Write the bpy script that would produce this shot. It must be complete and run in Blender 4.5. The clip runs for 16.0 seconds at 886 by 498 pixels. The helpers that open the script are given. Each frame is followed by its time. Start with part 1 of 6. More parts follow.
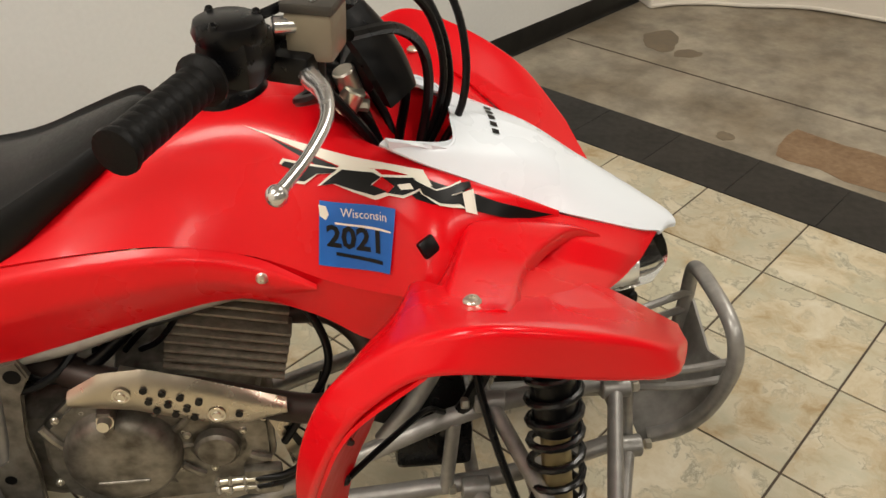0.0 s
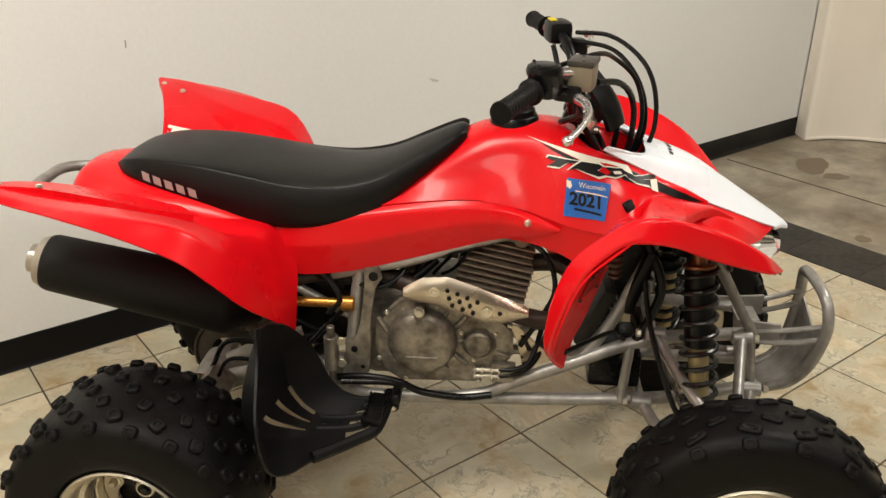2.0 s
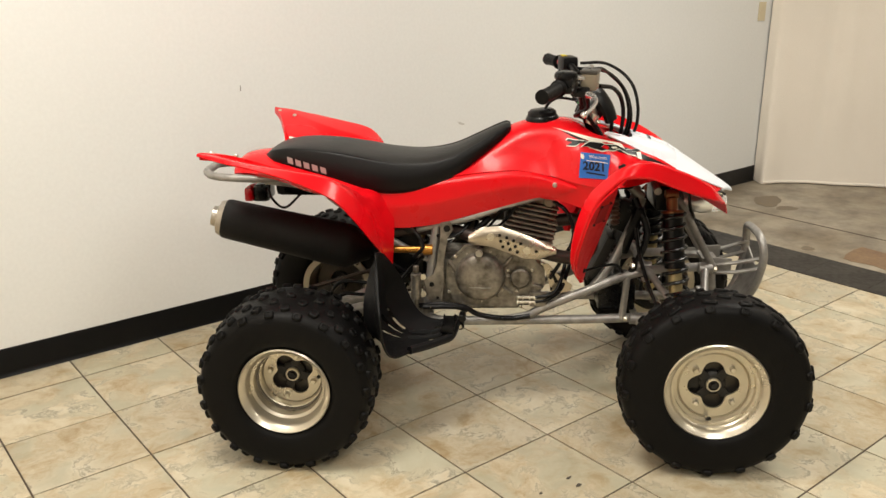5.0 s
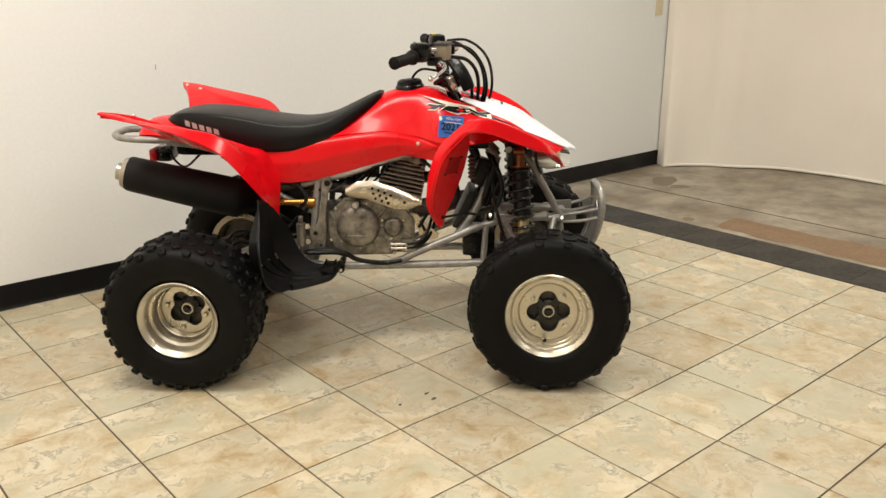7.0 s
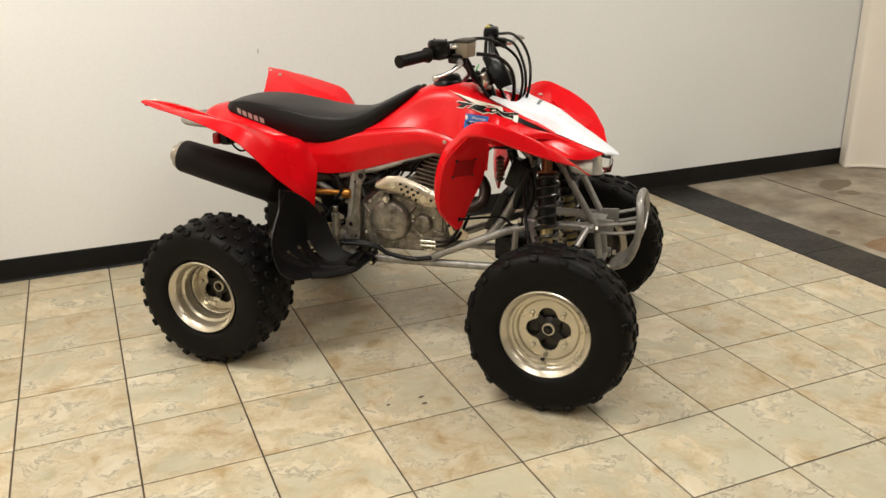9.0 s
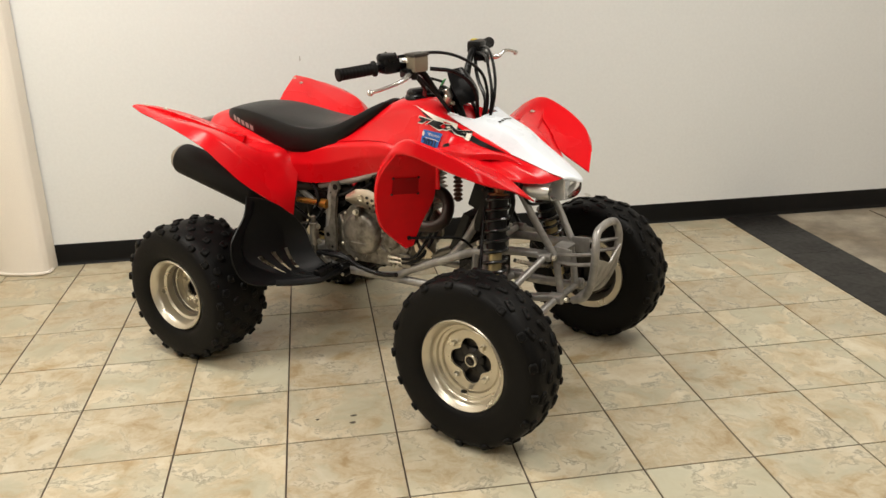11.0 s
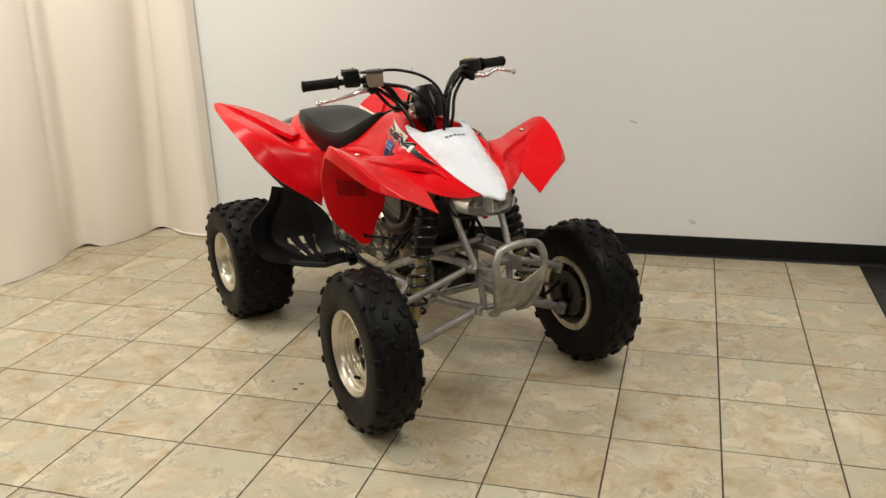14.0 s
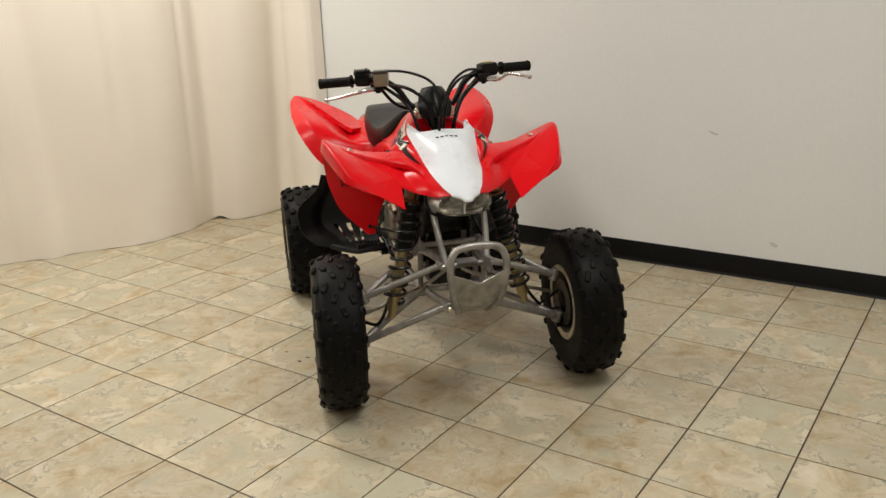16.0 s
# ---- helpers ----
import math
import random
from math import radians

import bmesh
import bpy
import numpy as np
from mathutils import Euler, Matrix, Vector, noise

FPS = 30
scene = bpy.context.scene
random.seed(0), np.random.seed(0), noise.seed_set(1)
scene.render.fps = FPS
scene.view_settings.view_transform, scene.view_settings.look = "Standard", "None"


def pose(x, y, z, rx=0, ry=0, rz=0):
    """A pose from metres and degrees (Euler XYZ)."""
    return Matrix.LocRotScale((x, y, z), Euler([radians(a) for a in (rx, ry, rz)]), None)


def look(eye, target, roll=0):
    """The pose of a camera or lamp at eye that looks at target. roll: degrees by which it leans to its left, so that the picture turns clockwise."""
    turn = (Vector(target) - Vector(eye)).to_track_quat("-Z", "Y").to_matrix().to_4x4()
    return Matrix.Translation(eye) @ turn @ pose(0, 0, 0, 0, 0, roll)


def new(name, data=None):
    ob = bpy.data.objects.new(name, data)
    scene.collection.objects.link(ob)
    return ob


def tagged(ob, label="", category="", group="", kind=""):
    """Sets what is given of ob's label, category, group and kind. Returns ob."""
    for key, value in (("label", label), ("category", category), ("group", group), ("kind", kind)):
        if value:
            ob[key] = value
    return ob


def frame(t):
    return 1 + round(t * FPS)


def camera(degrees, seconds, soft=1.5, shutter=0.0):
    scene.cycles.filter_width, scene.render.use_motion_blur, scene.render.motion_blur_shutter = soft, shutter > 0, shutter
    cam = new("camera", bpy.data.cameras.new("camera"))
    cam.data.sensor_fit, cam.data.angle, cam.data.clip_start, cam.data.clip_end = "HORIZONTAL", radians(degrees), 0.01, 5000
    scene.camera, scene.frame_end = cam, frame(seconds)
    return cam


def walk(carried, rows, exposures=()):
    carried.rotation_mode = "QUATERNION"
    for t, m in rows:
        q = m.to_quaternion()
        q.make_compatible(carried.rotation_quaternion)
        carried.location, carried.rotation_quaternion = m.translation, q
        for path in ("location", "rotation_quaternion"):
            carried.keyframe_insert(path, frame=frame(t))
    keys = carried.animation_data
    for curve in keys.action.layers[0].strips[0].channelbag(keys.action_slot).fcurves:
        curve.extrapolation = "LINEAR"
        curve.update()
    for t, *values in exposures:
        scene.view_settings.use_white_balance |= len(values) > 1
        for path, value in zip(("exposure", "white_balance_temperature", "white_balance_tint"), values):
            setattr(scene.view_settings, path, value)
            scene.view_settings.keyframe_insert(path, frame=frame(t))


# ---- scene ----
cam = camera(55.7, 16.0)
PATH = [
    (0, (-0.026, -0.245, 1.35), (1.228, 0.841, 0.233), 1.0),
    (0.5, (-0.205, -0.339, 1.382), (1.052, 0.823, 0.348), 1.2),
    (1, (-0.395, -0.426, 1.404), (0.838, 0.826, 0.449), 1.3),
    (1.5, (-0.539, -0.565, 1.405), (0.625, 0.804, 0.527), 0.6),
    (2, (-0.661, -0.716, 1.426), (0.443, 0.732, 0.599), 0.3),
    (2.5, (-0.77, -0.801, 1.444), (0.312, 0.709, 0.702), 0.0),
    (3, (-0.923, -0.884, 1.402), (0.167, 0.664, 0.757), -0.2),
    (3.5, (-1.026, -0.979, 1.356), (0.084, 0.569, 0.745), -0.4),
    (3.7, (-1.046, -1.016, 1.367), (0.064, 0.528, 0.748), -0.5),
    (5.8, (-1.513, -1.497, 1.339), (-0.277, -0.043, 0.739), -0.1),
    (6, (-1.519, -1.565, 1.33), (-0.277, -0.115, 0.734), -0.1),
    (6.5, (-1.497, -1.713, 1.308), (-0.244, -0.274, 0.711), -0.1),
    (7, (-1.39, -1.8, 1.294), (-0.141, -0.36, 0.691), 0.0),
    (7.5, (-1.262, -1.895, 1.311), (-0.059, -0.425, 0.686), 0.2),
    (8, (-1.125, -1.977, 1.346), (-0.051, -0.421, 0.693), 0.0),
    (8.5, (-0.935, -2.087, 1.376), (-0.052, -0.422, 0.707), -0.6),
    (9, (-0.668, -2.133, 1.379), (0.07, -0.4, 0.706), -0.8),
    (9.2, (-0.596, -2.14, 1.373), (0.103, -0.389, 0.704), -1.0),
    (11.3, (0.261, -2.283, 1.386), (0.474, -0.407, 0.728), -1.4),
    (11.5, (0.337, -2.294, 1.389), (0.5, -0.413, 0.729), -1.5),
    (12, (0.576, -2.367, 1.416), (0.598, -0.478, 0.759), -1.7),
    (12.5, (0.789, -2.413, 1.404), (0.666, -0.523, 0.763), -1.8),
    (13, (1.006, -2.382, 1.398), (0.743, -0.505, 0.76), -1.9),
    (13.5, (1.247, -2.363, 1.395), (0.837, -0.509, 0.767), -2.1),
    (14, (1.539, -2.374, 1.414), (0.982, -0.557, 0.79), -2.2),
    (14.5, (1.77, -2.317, 1.389), (1.078, -0.544, 0.774), -2.2),
    (15, (1.99, -2.239, 1.4), (1.17, -0.522, 0.783), -2.2),
    (15.5, (2.193, -2.161, 1.407), (1.231, -0.518, 0.796), -2.3),
    (16, (2.412, -2.072, 1.409), (1.325, -0.507, 0.801), -2.3),
]
walk(cam, [(t, look(eye, target, roll)) for t, eye, target, roll in PATH],
     [(0, -0.34, 6500, 10), (1.0, -0.12, 6500, 10), (2.5, -0.17, 6500, 10), (3.5, -0.03, 6500, 10), (7, -0.02, 6480, 10), (9, -0.12, 6450, 10), (12.5, -0.20, 6350, 10), (16, -0.48, 6350, 10)])


# ---- world, lights ----
world = bpy.data.worlds.new("world")
scene.world = world
world.use_nodes = True
world.node_tree.nodes["Background"].inputs[0].default_value = (1.0, 0.96, 0.9, 1)
world.node_tree.nodes["Background"].inputs[1].default_value = 0.02
scene.view_settings.exposure = 0.0


def ceiling_lamp(x, y, watts, colour, sx=1.2, sy=0.6):
    data = bpy.data.lights.new("ceiling_lamp", "AREA")
    data.shape, data.size, data.size_y = "RECTANGLE", sx, sy
    data.energy, data.color = watts, colour
    ob = new("ceiling_lamp", data)
    ob.matrix_world = pose(x, y, 2.93)
    return ob


WARM = (1.0, 0.94, 0.84)
ceiling_lamp(-0.9, 0.4, 60, WARM)
ceiling_lamp(-0.6, -1.9, 44, WARM)
ceiling_lamp(2.2, -0.1, 52, WARM)
ceiling_lamp(2.2, -3.0, 34, WARM)
ceiling_lamp(-2.9, -2.0, 40, WARM)


# ---- materials ----
def material(name, colour, rough=0.5, metal=0.0, bump=0.0, scale=40.0, vary=0.0, coat=0.0, second=None, big=4.0, spec=0.5):
    """Procedural surface: base colour mixed with a second one by noise at two scales, roughness that varies, fine bump."""
    m = bpy.data.materials.new(name)
    m.use_nodes = True
    nt = m.node_tree
    b = nt.nodes["Principled BSDF"]
    b.inputs["Base Color"].default_value = (*colour, 1)
    b.inputs["Roughness"].default_value = rough
    b.inputs["Metallic"].default_value = metal
    b.inputs["Specular IOR Level"].default_value = spec
    b.inputs["Coat Weight"].default_value = coat
    b.inputs["Coat Roughness"].default_value = 0.08
    tc = nt.nodes.new("ShaderNodeTexCoord")
    if vary or second:
        n1 = nt.nodes.new("ShaderNodeTexNoise")
        n1.inputs["Scale"].default_value, n1.inputs["Detail"].default_value = big, 6
        n2 = nt.nodes.new("ShaderNodeTexNoise")
        n2.inputs["Scale"].default_value, n2.inputs["Detail"].default_value = scale, 4
        add = nt.nodes.new("ShaderNodeMath")
        add.operation = "ADD"
        half = nt.nodes.new("ShaderNodeMapRange")
        half.inputs[1].default_value, half.inputs[2].default_value = 0.7, 1.3
        nt.links.new(tc.outputs["Object"], n1.inputs["Vector"])
        nt.links.new(tc.outputs["Object"], n2.inputs["Vector"])
        nt.links.new(n1.outputs["Fac"], add.inputs[0])
        nt.links.new(n2.outputs["Fac"], add.inputs[1])
        nt.links.new(add.outputs[0], half.inputs[0])
        mix = nt.nodes.new("ShaderNodeMix")
        mix.data_type = "RGBA"
        mix.inputs["A"].default_value = (*colour, 1)
        two = second or tuple(c * (1 - vary) for c in colour)
        mix.inputs["B"].default_value = (*two, 1)
        nt.links.new(half.outputs[0], mix.inputs["Factor"])
        nt.links.new(mix.outputs["Result"], b.inputs["Base Color"])
        rr = nt.nodes.new("ShaderNodeMapRange")
        rr.inputs[3].default_value, rr.inputs[4].default_value = max(0.02, rough - 0.07), min(1, rough + 0.1)
        nt.links.new(half.outputs[0], rr.inputs[0])
        nt.links.new(rr.outputs[0], b.inputs["Roughness"])
    if bump:
        n3 = nt.nodes.new("ShaderNodeTexNoise")
        n3.inputs["Scale"].default_value, n3.inputs["Detail"].default_value = scale * 3, 5
        nt.links.new(tc.outputs["Object"], n3.inputs["Vector"])
        bp = nt.nodes.new("ShaderNodeBump")
        bp.inputs["Strength"].default_value, bp.inputs["Distance"].default_value = bump, 0.002
        nt.links.new(n3.outputs["Fac"], bp.inputs["Height"])
        nt.links.new(bp.outputs["Normal"], b.inputs["Normal"])
    return m


RED = material("red_plastic", (0.72, 0.0035, 0.009), 0.26, vary=0.06, scale=6, big=2, spec=0.24, coat=0.16)
DARKRED = material("red_plate", (0.36, 0.002, 0.005), 0.5, vary=0.2, scale=20, spec=0.15)
SCUFFED = material("scuffed_red_plastic", (0.80, 0.0035, 0.009), 0.36, second=(0.70, 0.004, 0.009), scale=30, big=7, spec=0.2)
# The bluish base puts the nose's cool reflection into the white.
WHITE = material("white_plastic", (0.80, 0.85, 0.91), 0.28, vary=0.02, scale=8)
BLACK = material("black_plastic", (0.0035, 0.0035, 0.004), 0.3, vary=0.3, scale=60, spec=0.25)
GUARD = material("textured_black_plastic", (0.0042, 0.0044, 0.005), 0.48, bump=0.2, scale=150, vary=0.3, spec=0.26)
RUBBER = material("tyre_rubber", (0.0030, 0.0029, 0.0029), 0.48, bump=0.35, scale=60, second=(0.005, 0.0047, 0.0045), big=9, spec=0.14)
VINYL = material("seat_vinyl", (0.0055, 0.0055, 0.0055), 0.36, bump=0.12, scale=220, vary=0.25, spec=0.2)
FRAME = material("silver_paint", (0.42, 0.405, 0.38), 0.42, metal=0.55, vary=0.5, scale=30, big=8, bump=0.1)
CAST = material("cast_aluminium", (0.34, 0.315, 0.27), 0.42, metal=0.7, bump=0.3, scale=45, second=(0.09, 0.078, 0.06), big=13)
FINS = material("dirty_cast_fins", (0.30, 0.26, 0.20), 0.5, metal=0.4, bump=0.4, scale=90, second=(0.15, 0.125, 0.09), big=14)
RIM = material("champagne_wheel", (0.66, 0.61, 0.50), 0.30, metal=0.85, vary=0.12, scale=25, big=5)
POLISHED = material("polished_aluminium", (0.58, 0.515, 0.415), 0.26, metal=0.95, vary=0.15)
SHINE = material("lamp_reflector", (0.93, 0.92, 0.90), 0.16, metal=0.6)
BULB = material("lamp_bulb", (0.25, 0.22, 0.18), 0.15)
ZINC = material("zinc_bolt", (0.68, 0.64, 0.54), 0.28, metal=0.9)
GOLD = material("gold_damper", (0.46, 0.37, 0.19), 0.36, metal=0.6, vary=0.15)
AMBER = material("amber_reservoir", (0.42, 0.19, 0.035), 0.3, metal=0.75, vary=0.15)
BROWN = material("brown_coil", (0.10, 0.045, 0.028), 0.4, vary=0.3)
CHROME = material("silver_lever", (0.72, 0.71, 0.70), 0.22, metal=0.9, vary=0.1)
COPPER = material("copper_collar", (0.26, 0.12, 0.055), 0.35, metal=0.85, vary=0.2)
SPRING = material("black_spring", (0.012, 0.012, 0.012), 0.25)
PIPE = material("heat_browned_pipe", (0.045, 0.03, 0.024), 0.45, metal=0.5, vary=0.4, scale=30)
MUFF = material("muffler_black", (0.005, 0.0045, 0.0045), 0.6, bump=0.4, scale=190, vary=0.25, spec=0.25)
STEEL = material("stainless", (0.52, 0.48, 0.42), 0.3, metal=0.9, vary=0.3, scale=40)
TANK = material("reservoir_plastic", (0.22, 0.185, 0.13), 0.35, vary=0.15)
HUB = material("greasy_hub_iron", (0.030, 0.028, 0.025), 0.5, metal=0.4, vary=0.4, scale=60, bump=0.2)
DISC = material("worn_brake_disc", (0.085, 0.075, 0.062), 0.42, metal=0.6, vary=0.4, scale=50)
# Rim paint darkened by dust and by the shade inside the wheel.
BARREL = material("shaded_dusty_wheel_inside", (0.20, 0.175, 0.14), 0.55, metal=0.3, vary=0.4, scale=30)
LID = material("dark_reservoir_lid", (0.045, 0.040, 0.034), 0.35, vary=0.2)
GREY_DECAL = material("silver_print", (0.33, 0.31, 0.29), 0.5)
BLACK_DECAL = material("black_print", (0.004, 0.004, 0.004), 0.4, spec=0.25)
CREAM_DECAL = material("cream_print", (0.80, 0.76, 0.66), 0.35)
BLUE = material("blue_sticker", (0.004, 0.13, 0.52), 0.5, vary=0.15)
YELLOW = material("yellow_print", (0.75, 0.6, 0.03), 0.4)
REDKNOB = material("red_knob", (0.6, 0.01, 0.02), 0.35)
GREEN = material("green_tag", (0.03, 0.45, 0.10), 0.4)
LENS_RED = material("red_lens", (0.5, 0.005, 0.01), 0.15)
BASEBOARD = material("black_vinyl_base", (0.004, 0.004, 0.004), 0.42, vary=0.4, scale=12, big=3, spec=0.25)
STRIP = material("black_vinyl_tile", (0.019, 0.0175, 0.0165), 0.40, vary=0.45, scale=35, bump=0.1, big=5, spec=0.35)
OUTLET = material("ivory_plate", (0.68, 0.60, 0.42), 0.45)
WALL = material("warm_white_paint", (0.835, 0.85, 0.845), 0.75, bump=0.03, scale=70, vary=0.05, big=0.9)
CURTAIN = material("cream_cloth", (0.92, 0.86, 0.77), 0.9, bump=0.2, scale=260, vary=0.08, big=1.5, spec=0.2)
CEIL = material("ceiling_board", (0.40, 0.38, 0.35), 0.9, vary=0.06)
CLOSING_WALL = material("grey_brown_closing_wall", (0.33, 0.31, 0.28), 0.7, vary=0.12, scale=12, big=1.2)
SPECK = material("dark_scuff", (0.10, 0.085, 0.07), 0.8, vary=0.4, scale=200)
WALL_SCUFF = material("pale_scuff", (0.30, 0.28, 0.25), 0.8, vary=0.4, scale=200)
SMUDGE = material("grey_smudge", (0.70, 0.70, 0.68), 0.8, vary=0.2, scale=90)
SILL = material("grout", (0.10, 0.075, 0.055), 0.85, bump=0.3, scale=120, vary=0.3)


def glass(name, colour, rough=0.03):
    m = bpy.data.materials.new(name)
    m.use_nodes = True
    b = m.node_tree.nodes["Principled BSDF"]
    b.inputs["Base Color"].default_value = (*colour, 1)
    b.inputs["Roughness"].default_value = rough
    b.inputs["Transmission Weight"].default_value = 1.0
    b.inputs["IOR"].default_value = 1.12
    return m


CLEAR = glass("headlight_lens", (0.93, 0.93, 0.9))


def tile_material():
    """Beige stone-look ceramic: clouds, ochre stains and thin grey-green veins, shifted and toned for each tile."""
    m = bpy.data.materials.new("stone_tile")
    m.use_nodes = True
    nt, N, L = m.node_tree, m.node_tree.nodes.new, m.node_tree.links.new
    b = nt.nodes["Principled BSDF"]
    tc, info = N("ShaderNodeTexCoord"), N("ShaderNodeObjectInfo")
    off = N("ShaderNodeVectorMath")
    off.operation = "MULTIPLY_ADD"
    off.inputs[1].default_value = (37.0, 91.0, 53.0)
    L(info.outputs["Random"], off.inputs[0])
    L(tc.outputs["Object"], off.inputs[2])
    warp = N("ShaderNodeTexNoise")
    warp.inputs["Scale"].default_value, warp.inputs["Detail"].default_value = 6, 4
    L(off.outputs[0], warp.inputs["Vector"])
    bent = N("ShaderNodeVectorMath")
    bent.operation = "MULTIPLY_ADD"
    bent.inputs[1].default_value = (0.2, 0.2, 0.2)
    L(warp.outputs["Color"], bent.inputs[0])
    L(off.outputs[0], bent.inputs[2])
    cloud = N("ShaderNodeTexNoise")
    cloud.inputs["Scale"].default_value, cloud.inputs["Detail"].default_value, cloud.inputs["Roughness"].default_value = 8, 9, 0.68
    L(bent.outputs[0], cloud.inputs["Vector"])
    ramp = N("ShaderNodeValToRGB")
    ramp.color_ramp.elements[0].position, ramp.color_ramp.elements[0].color = 0.33, (0.39, 0.283, 0.147, 1)
    ramp.color_ramp.elements[1].position, ramp.color_ramp.elements[1].color = 0.68, (0.65, 0.597, 0.468, 1)
    e = ramp.color_ramp.elements.new(0.50)
    e.color = (0.565, 0.490, 0.345, 1)
    L(cloud.outputs["Fac"], ramp.inputs["Fac"])
    green = N("ShaderNodeTexNoise")
    green.inputs["Scale"].default_value, green.inputs["Detail"].default_value = 7, 8
    L(bent.outputs[0], green.inputs["Vector"])
    gr = N("ShaderNodeMapRange")
    gr.inputs[1].default_value, gr.inputs[2].default_value, gr.inputs[4].default_value = 0.55, 0.74, 0.72
    lean = N("ShaderNodeMath")
    lean.operation = "MULTIPLY_ADD"
    lean.inputs[1].default_value = 0.16
    L(info.outputs["Random"], lean.inputs[0])
    L(green.outputs["Fac"], lean.inputs[2])
    L(lean.outputs[0], gr.inputs[0])
    mix1 = N("ShaderNodeMix")
    mix1.data_type = "RGBA"
    mix1.inputs["B"].default_value = (0.43, 0.42, 0.312, 1)
    L(gr.outputs[0], mix1.inputs["Factor"])
    L(ramp.outputs["Color"], mix1.inputs["A"])
    vein = N("ShaderNodeTexNoise")
    vein.inputs["Scale"].default_value, vein.inputs["Detail"].default_value, vein.inputs["Roughness"].default_value = 7, 9, 0.66
    L(bent.outputs[0], vein.inputs["Vector"])
    away = N("ShaderNodeMath")
    away.operation = "SUBTRACT"
    away.inputs[1].default_value = 0.5
    L(vein.outputs["Fac"], away.inputs[0])
    mag = N("ShaderNodeMath")
    mag.operation = "ABSOLUTE"
    L(away.outputs[0], mag.inputs[0])
    vr = N("ShaderNodeMapRange")
    vr.inputs[1].default_value, vr.inputs[2].default_value = 0.0, 0.03
    vr.inputs[3].default_value, vr.inputs[4].default_value = 1.0, 0.0
    L(mag.outputs[0], vr.inputs[0])
    patch_ = N("ShaderNodeMapRange")
    patch_.inputs[1].default_value, patch_.inputs[2].default_value, patch_.inputs[4].default_value = 0.45, 0.60, 0.75
    L(cloud.outputs["Fac"], patch_.inputs[0])
    both = N("ShaderNodeMath")
    both.operation = "MULTIPLY"
    L(vr.outputs[0], both.inputs[0])
    L(patch_.outputs[0], both.inputs[1])
    mix2 = N("ShaderNodeMix")
    mix2.data_type = "RGBA"
    mix2.inputs["B"].default_value = (0.19, 0.175, 0.125, 1)
    L(both.outputs[0], mix2.inputs["Factor"])
    L(mix1.outputs["Result"], mix2.inputs["A"])
    tone = N("ShaderNodeMapRange")
    tone.inputs[3].default_value, tone.inputs[4].default_value = 0.88, 1.1
    L(info.outputs["Random"], tone.inputs[0])
    mul = N("ShaderNodeVectorMath")
    mul.operation = "SCALE"
    L(mix2.outputs["Result"], mul.inputs[0])
    L(tone.outputs[0], mul.inputs["Scale"])
    L(mul.outputs[0], b.inputs["Base Color"])
    rr = N("ShaderNodeMapRange")
    rr.inputs[3].default_value, rr.inputs[4].default_value = 0.30, 0.48
    L(cloud.outputs["Fac"], rr.inputs[0])
    L(rr.outputs[0], b.inputs["Roughness"])
    bp = N("ShaderNodeBump")
    bp.inputs["Strength"].default_value, bp.inputs["Distance"].default_value = 0.25, 0.0015
    L(cloud.outputs["Fac"], bp.inputs["Height"])
    L(bp.outputs["Normal"], b.inputs["Normal"])
    return m


TILE = tile_material()


def concrete_material():
    """Old stained concrete: tan clouds, dark blotches, fine grain."""
    m = bpy.data.materials.new("stained_concrete")
    m.use_nodes = True
    nt, N, L = m.node_tree, m.node_tree.nodes.new, m.node_tree.links.new
    b = nt.nodes["Principled BSDF"]
    tc = N("ShaderNodeTexCoord")
    n1, n2, n3 = N("ShaderNodeTexNoise"), N("ShaderNodeTexNoise"), N("ShaderNodeTexNoise")
    for n, s, d in ((n1, 1.6, 7), (n2, 5.5, 8), (n3, 60, 5)):
        n.inputs["Scale"].default_value, n.inputs["Detail"].default_value, n.inputs["Roughness"].default_value = s, d, 0.62
        L(tc.outputs["Object"], n.inputs["Vector"])
    r1 = N("ShaderNodeValToRGB")
    r1.color_ramp.elements[0].position, r1.color_ramp.elements[0].color = 0.32, (0.20, 0.155, 0.10, 1)
    r1.color_ramp.elements[1].position, r1.color_ramp.elements[1].color = 0.66, (0.46, 0.41, 0.325, 1)
    L(n1.outputs["Fac"], r1.inputs["Fac"])
    r2 = N("ShaderNodeMapRange")
    r2.inputs[1].default_value, r2.inputs[2].default_value, r2.inputs[3].default_value, r2.inputs[4].default_value = 0.35, 0.62, 0.62, 1.08
    L(n2.outputs["Fac"], r2.inputs[0])
    r3 = N("ShaderNodeMapRange")
    r3.inputs[3].default_value, r3.inputs[4].default_value = 0.88, 1.12
    L(n3.outputs["Fac"], r3.inputs[0])
    mm = N("ShaderNodeMath")
    mm.operation = "MULTIPLY"
    L(r2.outputs[0], mm.inputs[0])
    L(r3.outputs[0], mm.inputs[1])
    sc = N("ShaderNodeVectorMath")
    sc.operation = "SCALE"
    L(r1.outputs["Color"], sc.inputs[0])
    L(mm.outputs[0], sc.inputs["Scale"])
    L(sc.outputs[0], b.inputs["Base Color"])
    b.inputs["Roughness"].default_value = 0.5
    bp = N("ShaderNodeBump")
    bp.inputs["Strength"].default_value, bp.inputs["Distance"].default_value = 0.25, 0.002
    L(n2.outputs["Fac"], bp.inputs["Height"])
    L(bp.outputs["Normal"], b.inputs["Normal"])
    return m


